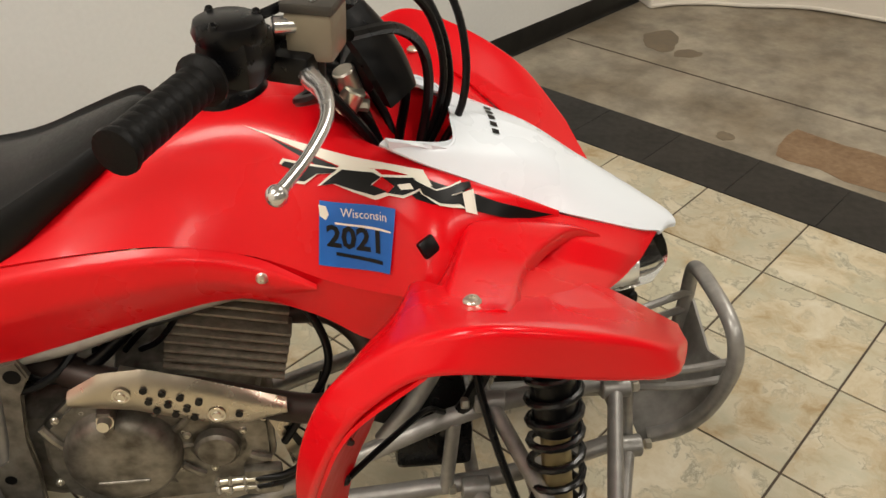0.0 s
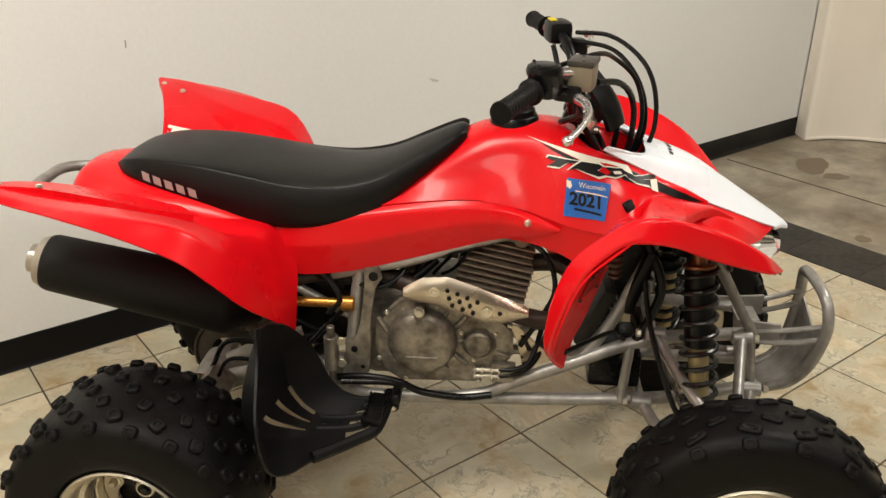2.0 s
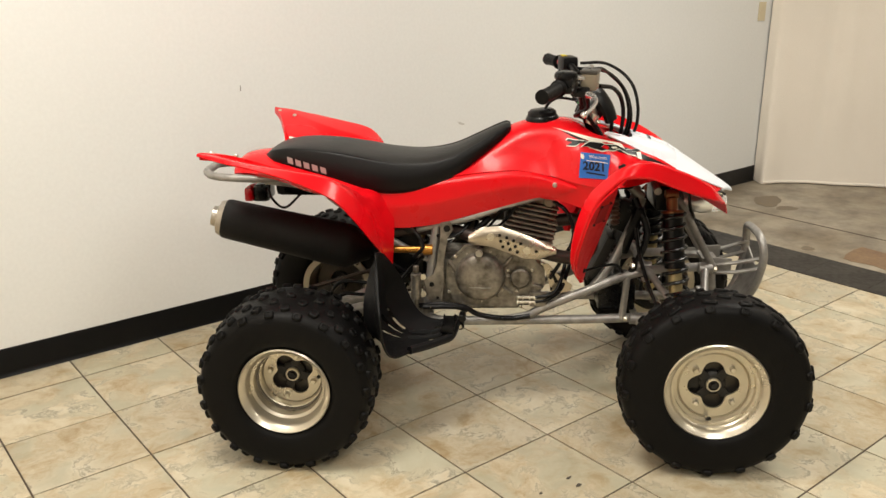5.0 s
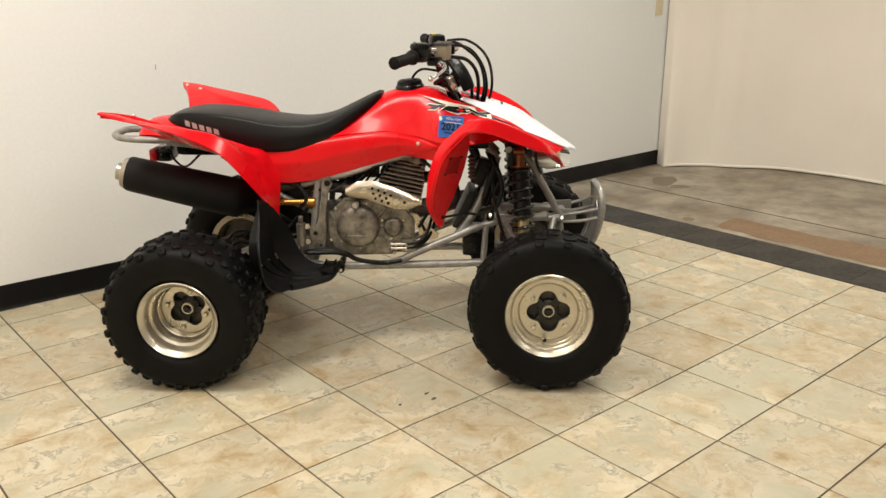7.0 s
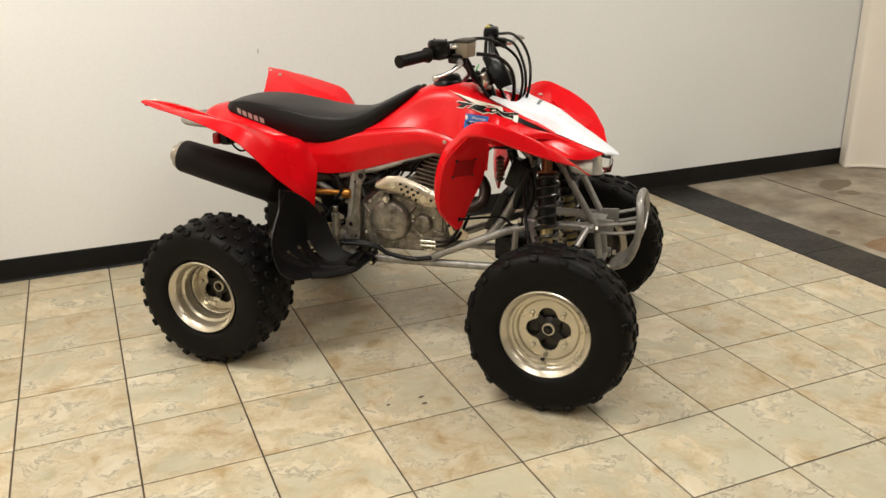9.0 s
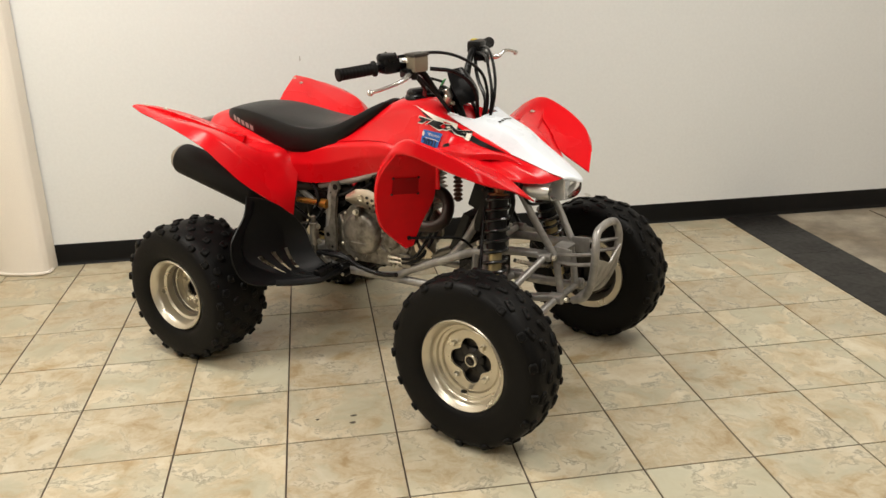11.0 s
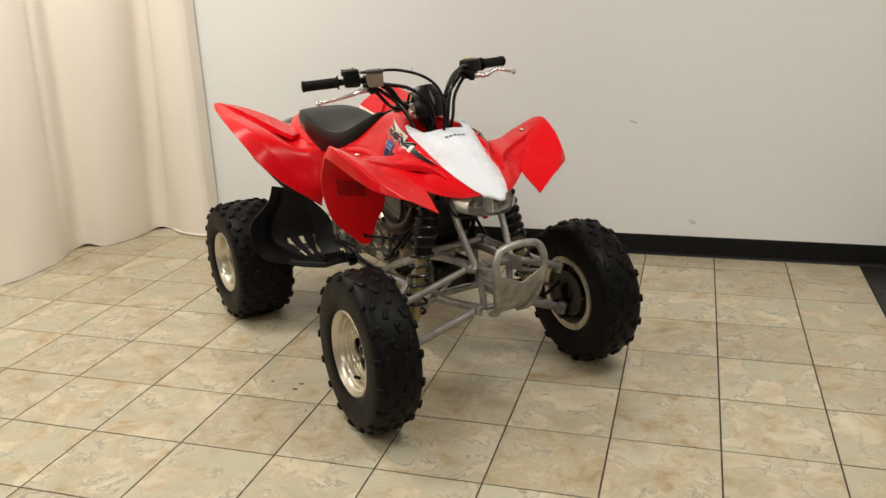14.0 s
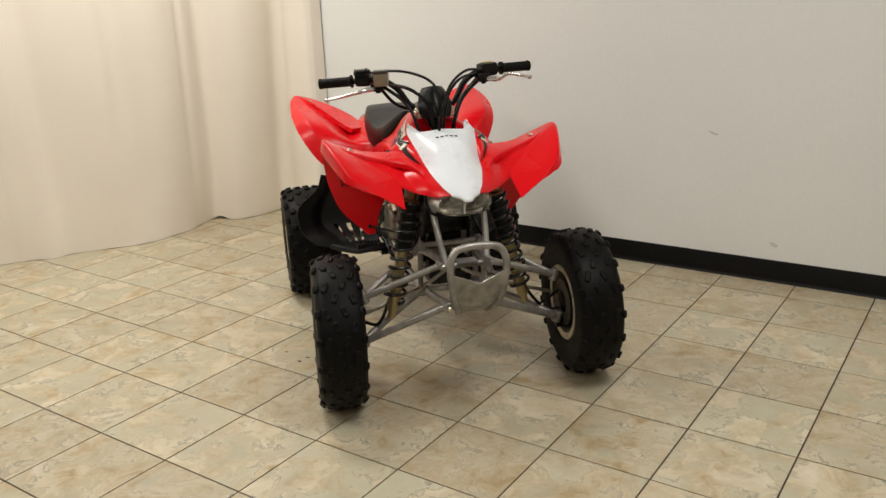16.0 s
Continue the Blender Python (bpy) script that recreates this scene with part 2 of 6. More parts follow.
CONCRETE = concrete_material()
STAIN = material("oil_stain", (0.13, 0.10, 0.065), 0.45, second=(0.22, 0.17, 0.11), scale=30, big=7)
PATCH = material("brown_patch", (0.17, 0.09, 0.04), 0.5, second=(0.30, 0.20, 0.115), scale=45, big=9, bump=0.4)


# ---- mesh tools ----
def spline(points, per=8, closed=False):
    """Catmull-Rom curve through the points."""
    p = np.array(points, float)
    n = len(p)
    if closed:
        ext = np.vstack([p[-1], p, p[0], p[1]])
        segs = n
    else:
        ext = np.vstack([2 * p[0] - p[1], p, 2 * p[-1] - p[-2]])
        segs = n - 1
    out = []
    for i in range(segs):
        a, b, c, d = ext[i:i + 4]
        for k in range(per):
            t = k / per
            out.append(0.5 * (2 * b + (c - a) * t + (2 * a - 5 * b + 4 * c - d) * t * t + (3 * b - a - 3 * c + d) * t ** 3))
    if not closed:
        out.append(p[-1])
    return np.array(out)


def straight(points, per):
    p = np.array(points, float)
    return np.array([p[i] + (p[i + 1] - p[i]) * k / per for i in range(len(p) - 1) for k in range(per)] + [p[-1]])


def smooth_grid(rows, nu=6, nv=6, creased=False):
    """A fine grid of points through a coarse one; creased: straight facets across the rows."""
    g = np.array(rows, float)
    cols = np.array([spline(g[:, j], nu) for j in range(g.shape[1])])
    cols = cols.transpose(1, 0, 2)
    return np.array([(straight if creased else spline)(cols[i], nv) for i in range(cols.shape[0])])


def fillet_grid(rows, nu=7, r=0.008, seg=4, flat=3):
    """A fine grid through coarse rows: curved along the columns, straight across them with rounded corners."""
    g = np.array(rows, float)
    cols = np.array([spline(g[:, j], nu) for j in range(g.shape[1])]).transpose(1, 0, 2)
    out = []
    for row in cols:
        line, start = [], row[0]
        for j in range(1, len(row)):
            a, b = row[j - 1], row[j]
            if j == len(row) - 1:
                line += [start + (b - start) * k / flat for k in range(flat)] + [b]
                break
            c = row[j + 1]
            la, lc = max(np.linalg.norm(b - a), 1e-6), max(np.linalg.norm(c - b), 1e-6)
            p, q = b - (b - a) / la * min(r, 0.42 * la), b + (c - b) / lc * min(r, 0.42 * lc)
            line += [start + (p - start) * k / flat for k in range(flat)]
            line += [(1 - t) ** 2 * p + 2 * t * (1 - t) * b + t * t * q for t in np.arange(seg) / seg]
            start = q
        out.append(line)
    return np.array(out)


def shell(bm, P, thick=0.003, flip=1, holes=()):
    """A closed panel of some thickness over a grid of points; holes: cells left open."""
    P = np.array(P)
    du = np.gradient(P, axis=0)
    dv = np.gradient(P, axis=1)
    nrm = np.cross(du, dv)
    nrm /= np.maximum(np.linalg.norm(nrm, axis=2, keepdims=True), 1e-9)
    Q = P - nrm * thick * flip
    U, V = P.shape[:2]
    a = [[bm.verts.new(P[i, j]) for j in range(V)] for i in range(U)]
    b = [[bm.verts.new(Q[i, j]) for j in range(V)] for i in range(U)]
    for i in range(U - 1):
        for j in range(V - 1):
            if (i, j) in holes:
                for c, d, p, q in ((i - 1, j, (i, j), (i, j + 1)), (i + 1, j, (i + 1, j), (i + 1, j + 1)), (i, j - 1, (i, j), (i + 1, j)), (i, j + 1, (i, j + 1), (i + 1, j + 1))):
                    if (c, d) not in holes and 0 <= c < U - 1 and 0 <= d < V - 1:
                        bm.faces.new((a[p[0]][p[1]], a[q[0]][q[1]], b[q[0]][q[1]], b[p[0]][p[1]]))
                continue
            bm.faces.new((a[i][j], a[i + 1][j], a[i + 1][j + 1], a[i][j + 1]))
            bm.faces.new((b[i][j], b[i][j + 1], b[i + 1][j + 1], b[i + 1][j]))
    rim = [(i, 0) for i in range(U)] + [(U - 1, j) for j in range(1, V)] + [(i, V - 1) for i in range(U - 2, -1, -1)] + [(0, j) for j in range(V - 2, 0, -1)]
    for k in range(len(rim)):
        (i, j), (m, n) = rim[k], rim[(k + 1) % len(rim)]
        if (min(i, m, U - 2), min(j, n, V - 2)) in holes:
            continue
        bm.faces.new((a[i][j], b[i][j], b[m][n], a[m][n]))
    return bm


def tube(bm, points, r, n=10, per=6, closed=False, straight=False):
    c = np.array(points, float) if straight else spline(points, per, closed)
    m = len(c)
    radii = np.full(m, r) if np.isscalar(r) else np.interp(np.linspace(0, 1, m), np.linspace(0, 1, len(r)), r)
    rings = []
    side = None
    for i in range(m):
        if closed:
            t = c[(i + 1) % m] - c[i - 1]
        else:
            t = c[min(i + 1, m - 1)] - c[max(i - 1, 0)]
        t = t / max(np.linalg.norm(t), 1e-9)
        if side is None:
            side = np.cross(t, (0, 0, 1) if abs(t[2]) < 0.9 else (1, 0, 0))
        side = side - t * (side @ t)
        side /= np.linalg.norm(side)
        up = np.cross(t, side)
        rings.append([bm.verts.new(c[i] + radii[i] * (math.cos(2 * math.pi * k / n) * side + math.sin(2 * math.pi * k / n) * up)) for k in range(n)])
    for i in range(m if closed else m - 1):
        A, B = rings[i], rings[(i + 1) % m]
        for k in range(n):
            bm.faces.new((A[k], A[(k + 1) % n], B[(k + 1) % n], B[k]))
    if not closed:
        bm.faces.new(rings[0][::-1])
        bm.faces.new(rings[-1])
    return bm


def revolve(bm, profile, m, n=32):
    """Turn (radius, height) round the local z axis, then lay it by the pose m."""
    rings = []
    for r, h in profile:
        if r < 1e-6:
            rings.append([bm.verts.new(m @ Vector((0, 0, h)))])
        else:
            rings.append([bm.verts.new(m @ Vector((r * math.cos(2 * math.pi * k / n), r * math.sin(2 * math.pi * k / n), h))) for k in range(n)])
    for A, B in zip(rings, rings[1:]):
        for k in range(n):
            q = []
            for v in (A[k % len(A)], A[(k + 1) % len(A)], B[(k + 1) % len(B)], B[k % len(B)]):
                if v not in q:
                    q.append(v)
            if len(q) > 2:
                bm.faces.new(q)
    return bm


def merge(bm, other):
    table = {v: bm.verts.new(v.co) for v in other.verts}
    for f in other.faces:
        bm.faces.new([table[v] for v in f.verts])
    other.free()
    return bm


def box(bm, m, sx, sy, sz, bevel=0.003, taper=1.0):
    t = bmesh.new()
    bmesh.ops.create_cube(t, size=1)
    for v in t.verts:
        k = taper if v.co.z > 0 else 1
        v.co = Vector((v.co.x * sx * k, v.co.y * sy * k, v.co.z * sz))
    if bevel:
        bmesh.ops.bevel(t, geom=t.edges[:], offset=min(bevel, min(sx, sy, sz) * 0.4), segments=2, affect="EDGES", profile=0.6)
    bmesh.ops.transform(t, matrix=m, verts=t.verts[:])
    return merge(bm, t)


def prism(bm, outline, thick, m, bevel=0.0015):
    """A plate of the given outline in its local xy plane, thick along local z."""
    t = bmesh.new()
    lo = [t.verts.new((x, y, -thick / 2)) for x, y in outline]
    hi = [t.verts.new((x, y, thick / 2)) for x, y in outline]
    n = len(outline)
    t.faces.new(lo[::-1])
    t.faces.new(hi)
    for k in range(n):
        t.faces.new((lo[k], lo[(k + 1) % n], hi[(k + 1) % n], hi[k]))
    if bevel:
        rim = [e for e in t.edges if abs(e.verts[0].co.z - e.verts[1].co.z) < 1e-7]
        bmesh.ops.bevel(t, geom=rim, offset=bevel, segments=2, affect="EDGES")
    bmesh.ops.transform(t, matrix=m, verts=t.verts[:])
    return merge(bm, t)


def along(a, b):
    """A pose at a whose z axis points to b."""
    a, b = Vector(a), Vector(b)
    return Matrix.Translation(a) @ (b - a).to_track_quat("Z", "Y").to_matrix().to_4x4()


def rod(bm, a, b, r, n=12, bevel=0.002):
    h = (Vector(b) - Vector(a)).length
    e = min(bevel, r * 0.4, h * 0.3)
    return revolve(bm, [(0, 0), (r - e, 0), (r, e), (r, h - e), (r - e, h), (0, h)], along(a, b), n)


def coil(bm, a, b, R, r, turns, n=8, per=14):
    m, h = along(a, b), (Vector(b) - Vector(a)).length
    pts = []
    for k in range(int(turns * per) + 1):
        w = 2 * math.pi * k / per
        pts.append(m @ Vector((R * math.cos(w), R * math.sin(w), h * k / (turns * per))))
    return tube(bm, [tuple(p) for p in pts], r, n, straight=True)


XZ = Matrix(((1, 0, 0, 0), (0, 0, -1, 0), (0, 1, 0, 0), (0, 0, 0, 1)))   # local xy plane stood up into x and z


def stood(y):
    return Matrix.Translation((0, y, 0)) @ XZ


def part(name, bm, mat, parent=None, label="", sharp=38):
    bmesh.ops.recalc_face_normals(bm, faces=bm.faces[:])
    me = bpy.data.meshes.new(name)
    bm.to_mesh(me)
    bm.free()
    me.materials.append(mat)
    me.shade_smooth()
    me.set_sharp_from_angle(angle=radians(sharp))
    ob = new(name, me)
    ob.parent = parent
    if label:
        ob["label"] = label
    return ob


def mirror(bm):
    for v in bm.verts:
        v.co.y = -v.co.y
    return bm


# ---- the room ----
S = 0.335                       # tile pitch
WALL_Y = 1.855
STRIP_X0, STRIP_X1 = 7 * S, 7 * S + 0.303


def structure(name, bm, mat, label, category):
    return tagged(part(name, bm, mat), label, category, kind="structure")


bm = bmesh.new()
box(bm, pose(0.8, WALL_Y + 0.06, 1.5), 8.6, 0.12, 3.0, 0)
structure("wall_north", bm, WALL, "plain warm white painted wall with small scuffs", "wall")
# the next three walls and the ceiling are unseen, added to close the room
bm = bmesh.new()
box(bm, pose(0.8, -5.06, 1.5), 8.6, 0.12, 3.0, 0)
structure("wall_south", bm, CLOSING_WALL, "plain grey-brown unseen wall that closes the room", "wall")
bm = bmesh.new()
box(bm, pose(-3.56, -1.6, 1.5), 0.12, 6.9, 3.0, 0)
structure("wall_west", bm, CLOSING_WALL, "plain grey-brown unseen wall that closes the room", "wall")
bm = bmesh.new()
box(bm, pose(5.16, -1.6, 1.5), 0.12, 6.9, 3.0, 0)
structure("wall_east", bm, CLOSING_WALL, "plain grey-brown unseen wall that closes the room", "wall")
bm = bmesh.new()
box(bm, pose(0.8, -1.6, 3.05), 8.6, 7.0, 0.1, 0)
structure("ceiling", bm, CEIL, "plain grey unseen ceiling that closes the room", "ceiling")

bm = bmesh.new()
prof = [(-0.0, 0.0), (-0.016, 0.0), (-0.011, 0.006), (-0.0075, 0.02), (-0.006, 0.098), (-0.003, 0.104), (0, 0.105)]
xs = np.linspace(-3.45, 5.05, 60)
grid = [[(x, WALL_Y + py, pz + 0.0005) for py, pz in prof] for x in xs]
shell(bm, np.array(grid), 0.0015)
structure("baseboard", bm, BASEBOARD, "black vinyl cove baseboard along the wall", "baseboard")

bm = bmesh.new()
box(bm, pose((STRIP_X0 - 3.5) / 2, (WALL_Y - 5.0) / 2, -0.0535), STRIP_X0 + 3.5, WALL_Y + 5.0, 0.1, 0)
floor = structure("floor", bm, SILL, "beige stone-look ceramic tile floor with dark grout", "floor")
bm = bmesh.new()
box(bm, pose((STRIP_X1 + 5.1) / 2, (WALL_Y - 5.0) / 2, -0.0515), 5.1 - STRIP_X1, WALL_Y + 5.0, 0.1, 0)
structure("concrete_floor", bm, CONCRETE, "bare tan concrete floor, stained and worn", "floor")


def blot(cx, cy, rx, ry, seed, z, mat, name, label, turn=0.0, n=40, rough=0.25):
    """A flat stain with an uneven edge, a little above the floor."""
    rnd = random.Random(seed)
    ph = [rnd.uniform(0, 6.28) for _ in range(4)]
    b = bmesh.new()
    ring = []
    for k in range(n):
        a = 2 * math.pi * k / n
        q = 1 + rough * (0.5 * math.sin(2 * a + ph[0]) + 0.3 * math.sin(3 * a + ph[1]) + 0.2 * math.sin(5 * a + ph[2]) + 0.12 * math.sin(9 * a + ph[3]))
        x, y = rx * q * math.cos(a), ry * q * math.sin(a)
        ring.append((cx + x * math.cos(turn) - y * math.sin(turn), cy + x * math.sin(turn) + y * math.cos(turn)))
    prism(b, ring, 0.0008, pose(0, 0, z), 0)
    return tagged(part(name, b, mat), label, "stain", kind="structure")


# black vinyl border: square tiles in one row
bm = bmesh.new()
box(bm, pose((STRIP_X0 + STRIP_X1) / 2, (WALL_Y - 5.0) / 2, -0.0530), STRIP_X1 - STRIP_X0, WALL_Y + 5.0, 0.1, 0)
border = structure("floor_border", bm, STRIP, "strip of black vinyl tiles between tile and concrete", "floor border")
bm = bmesh.new()
box(bm, pose(0, 0, -0.0015), 0.3015, 0.3025, 0.003, 0.0004)
bmesh.ops.recalc_face_normals(bm, faces=bm.faces[:])
strip_mesh = bpy.data.meshes.new("border_tile")
bm.to_mesh(strip_mesh)
bm.free()
strip_mesh.materials.append(STRIP)
for k in range(15):
    ob = new("border_tile", strip_mesh)
    ob.location = ((STRIP_X0 + STRIP_X1) / 2, WALL_Y - 0.02 - 0.152 - k * 0.304, 0.0012)
    ob.parent = border

blot(3.47, 1.47, 0.13, 0.09, 3, -0.0009, STAIN, "oil_stain", "dark damp oil stain on the concrete", 0.4)
blot(3.40, 1.30, 0.07, 0.045, 5, -0.0009, STAIN, "oil_stain", "small dark stain on the concrete", -0.3)
blot(2.74, 0.80, 0.04, 0.03, 6, -0.0009, STAIN, "oil_stain", "small dark stain on the concrete")
bm = bmesh.new()
rnd = random.Random(4)
edge = [(2.72, 0.60), (2.80, 0.625), (2.90, 0.635), (2.98, 0.63)]
edge += [(2.98 + rnd.uniform(-0.02, 0.03), 0.55 - 0.1 * k) for k in range(19)]
edge += [(2.70 + rnd.uniform(-0.02, 0.03), -1.25 + 0.1 * k) for k in range(19)]
prism(bm, edge, 0.0008, pose(0, 0, -0.0009), 0)
structure("floor_patch", bm, PATCH, "brown worn adhesive patch on the concrete", "stain")
bm = bmesh.new()
box(bm, pose(3.19, -1.6, -0.0010), 0.010, 6.8, 0.0016, 0)
structure("floor_joint", bm, SILL, "thin dark saw-cut joint in the concrete", "floor joint")

# marks on the wall, outlet
bm = bmesh.new()
prism(bm, [(0.109, 0.936), (0.112, 0.935), (0.113, 0.947), (0.1125, 0.959), (0.110, 0.957)], 0.001, stood(WALL_Y - 0.0008), 0)
structure("wall_mark", bm, WALL_SCUFF, "small dark vertical scuff on the wall", "scuff")
for mx, mz, rx, rz in ((1.25, 0.684, 0.022, 0.006), (1.56, 0.18, 0.018, 0.010)):
    bm = bmesh.new()
    prism(bm, [(mx + rx * math.cos(a) * (1 + 0.3 * math.sin(3 * a)), mz + rz * math.sin(a) - 0.35 * rx * math.cos(a)) for a in np.linspace(0, 6.1, 18)], 0.001, stood(WALL_Y - 0.0008), 0)
    structure("wall_mark", bm, SMUDGE, "faint grey smudge on the wall", "scuff")

bm = bmesh.new()
box(bm, pose(3.80, WALL_Y - 0.004, 1.14), 0.075, 0.008, 0.118, 0.003)
outlet = tagged(part("wall_outlet", bm, OUTLET), "ivory wall outlet cover plate on the wall", "outlet")
for dz in (0.022, -0.022):
    bm = bmesh.new()
    revolve(bm, [(0, 0), (0.016, 0), (0.0165, 0.002), (0, 0.003)], pose(3.80, WALL_Y - 0.0075, 1.14 + dz, 90), 20)
    part("socket", bm, OUTLET, outlet)


def curtain(name, hem, rail, creases, lifts, seed, label, height=2.95):
    """A hanging sheet of cloth between a line on the floor and a line at breast height, with soft folds, narrow creases and a hem that lifts here and there."""
    rnd = random.Random(seed)
    low, high = spline(hem, 22), spline(rail, 22)
    n = np.arange(len(low)) / 22.0                      # counts the points of the line
    s = np.concatenate([[0], np.cumsum(np.linalg.norm(np.diff(low, axis=0), axis=1))])
    tx, ty = np.gradient(high[:, 0]), np.gradient(high[:, 1])
    kern = np.ones(41) / 41
    tx, ty = np.convolve(np.pad(tx, 20, "edge"), kern, "valid"), np.convolve(np.pad(ty, 20, "edge"), kern, "valid")
    nx, ny = -ty / np.hypot(tx, ty), tx / np.hypot(tx, ty)
    waves = [(rnd.uniform(7, 19), rnd.uniform(0, 6.28), rnd.uniform(0.4, 1.0), rnd.uniform(-0.8, 0.8)) for _ in range(5)]
    zs = np.concatenate([[0.0, 0.004, 0.012, 0.025, 0.045], np.linspace(0.08, height, 40)])
    P = np.zeros((len(zs), len(n), 3))
    edge = np.clip(np.minimum(s, s[-1] - s) / 0.12, 0.0, 1)
    lift = sum(h * np.exp(-((n - c) / w) ** 2) for c, w, h in lifts)
    for i, z in enumerate(zs):
        k = min(z / 1.33, 1.0) ** 0.8
        up = 1 - math.exp(-(z / 0.25) ** 2)
        off = 0.011 * up * sum(a * np.sin(f * s + ph + dr * z) for f, ph, a, dr in waves) / 1.6
        for c, w, d, lean, z0 in creases:
            off = off - d * np.exp(-((n - c - lean * z) / w) ** 2) * min(1.0, max(0.0, (z - z0) / 0.35 + 0.15))
        off = off * edge + 0.003 * np.sin(23 * s + 2) * math.exp(-(z / 0.1) ** 2)
        P[i, :, 0] = low[:, 0] * (1 - k) + high[:, 0] * k + nx * off
        P[i, :, 1] = np.minimum(low[:, 1] * (1 - k) + high[:, 1] * k + ny * off, WALL_Y - 0.006)
        P[i, :, 2] = z + 0.0015 + (lift + 0.0012 * (1 + np.sin(31 * s))) * math.exp(-(z / 0.12) ** 2)
    b = bmesh.new()
    shell(b, P, 0.003)
    return tagged(part(name, b, CURTAIN, sharp=80), label, "curtain")


def hem_roll(owner, points, r):
    """The sewn edge along the bottom of a curtain, a little uneven."""
    b = tube(bmesh.new(), [(x, y, r * 1.05 + 0.002) for x, y in points], r, 8)
    part("hem", b, CURTAIN, owner)


LEFT_HEM = [(-1.135, 1.845), (-1.137, 1.775), (-1.145, 1.735), (-1.190, 1.716), (-1.323, 1.742), (-1.42, 1.79), (-1.50, 1.835), (-1.565, 1.79), (-1.565, 1.70), (-1.600, 1.55), (-1.640, 1.46),
            (-1.720, 1.432), (-1.795, 1.395), (-1.765, 1.28), (-1.722, 1.13), (-1.722, 0.925), (-1.760, 0.78), (-1.840, 0.67), (-1.945, 0.505), (-1.975, 0.40), (-2.066, 0.289), (-2.145, 0.17), (-2.30, -0.25), (-2.5, -0.7), (-2.75, -1.6)]
LEFT_RAIL = [(-1.135, 1.845), (-1.138, 1.80), (-1.150, 1.765), (-1.195, 1.740), (-1.28, 1.745), (-1.35, 1.765), (-1.40, 1.785), (-1.44, 1.745), (-1.455, 1.66), (-1.51, 1.53), (-1.58, 1.45),
             (-1.645, 1.39), (-1.685, 1.32), (-1.680, 1.23), (-1.695, 1.10), (-1.735, 0.92), (-1.785, 0.78), (-1.850, 0.66), (-1.930, 0.51), (-1.985, 0.40), (-2.056, 0.28), (-2.135, 0.16), (-2.30, -0.25), (-2.5, -0.7), (-2.75, -1.6)]
left_curtain = curtain("curtain", LEFT_HEM, LEFT_RAIL, [(11.3, 0.5, 0.030, 0.2, 0.0), (13.2, 0.25, 0.012, -0.1, 0.3), (15.6, 0.35, 0.020, 0.15, 0.55), (18.4, 0.7, 0.022, 0.2, 0.2), (20.4, 0.4, 0.012, 0.0, 0.3)],
                       [(11.3, 0.5, 0.016), (6.6, 0.5, 0.012)], 11, "cream cloth floor-length curtain hanging in soft folds")
hem_roll(left_curtain, LEFT_HEM[1:6], 0.0075)
RIGHT_HEM = [(3.905, 1.845), (3.880, 1.80), (3.850, 1.745), (3.885, 1.715), (3.98, 1.665), (4.10, 1.545), (4.19, 1.40), (4.30, 1.27), (4.385, 1.15), (4.42, 1.02), (4.45, 0.856), (4.472, 0.667), (4.47, 0.432), (4.50, 0.1), (4.60, -0.7), (4.75, -1.8)]
RIGHT_RAIL = [(3.910, 1.845), (3.915, 1.815), (3.925, 1.78), (3.955, 1.74), (4.03, 1.655), (4.12, 1.545), (4.20, 1.42), (4.29, 1.29), (4.36, 1.16), (4.41, 1.02), (4.45, 0.86), (4.475, 0.67), (4.49, 0.432), (4.52, 0.1), (4.60, -0.7), (4.75, -1.8)]
right_curtain = curtain("curtain", RIGHT_HEM[::-1], RIGHT_RAIL[::-1], [(9.9, 0.45, 0.028, -0.15, 0.1), (8.6, 0.35, 0.014, 0.0, 0.1), (3.9, 0.35, 0.022, -0.25, 0.0), (6.2, 0.5, 0.012, 0.1, 0.2), (1.9, 0.4, 0.02, 0.0, 0.0)],
                        [(8.6, 0.6, 0.006), (5.0, 0.8, 0.006)], 8, "cream cloth floor-length curtain with a dirty frayed hem")
hem_roll(right_curtain, RIGHT_HEM[2:13], 0.010)

# ---- the quad bike ----
bike = tagged(new("quad_bike"), "red and white sport quad bike parked on tiles", "quad bike")
bike.matrix_world = pose(0.688, 0.4225, 0, 0, 0, -41.9)
BOTH = (-1, 1)                    # right, left


def side_part(name, build, mat, parent, label="", sharp=38):
    """The same part on the right and on the left."""
    made = []
    for sgn in BOTH:
        b = build()
        if sgn < 0:
            mirror(b)
        made.append(part(name, b, mat, parent, label, sharp))
    return made


def screw(parent, p, normal, r=0.007, mat=ZINC):
    b = bmesh.new()
    m = along(p, Vector(p) + Vector(normal))
    revolve(b, [(r * 1.25, -0.002), (r * 1.25, 0.0008), (r, 0.002), (r * 0.9, 0.004), (r * 0.45, 0.0048), (r * 0.4, 0.003), (0, 0.003)], m, 14)
    return part("screw", b, mat, parent)


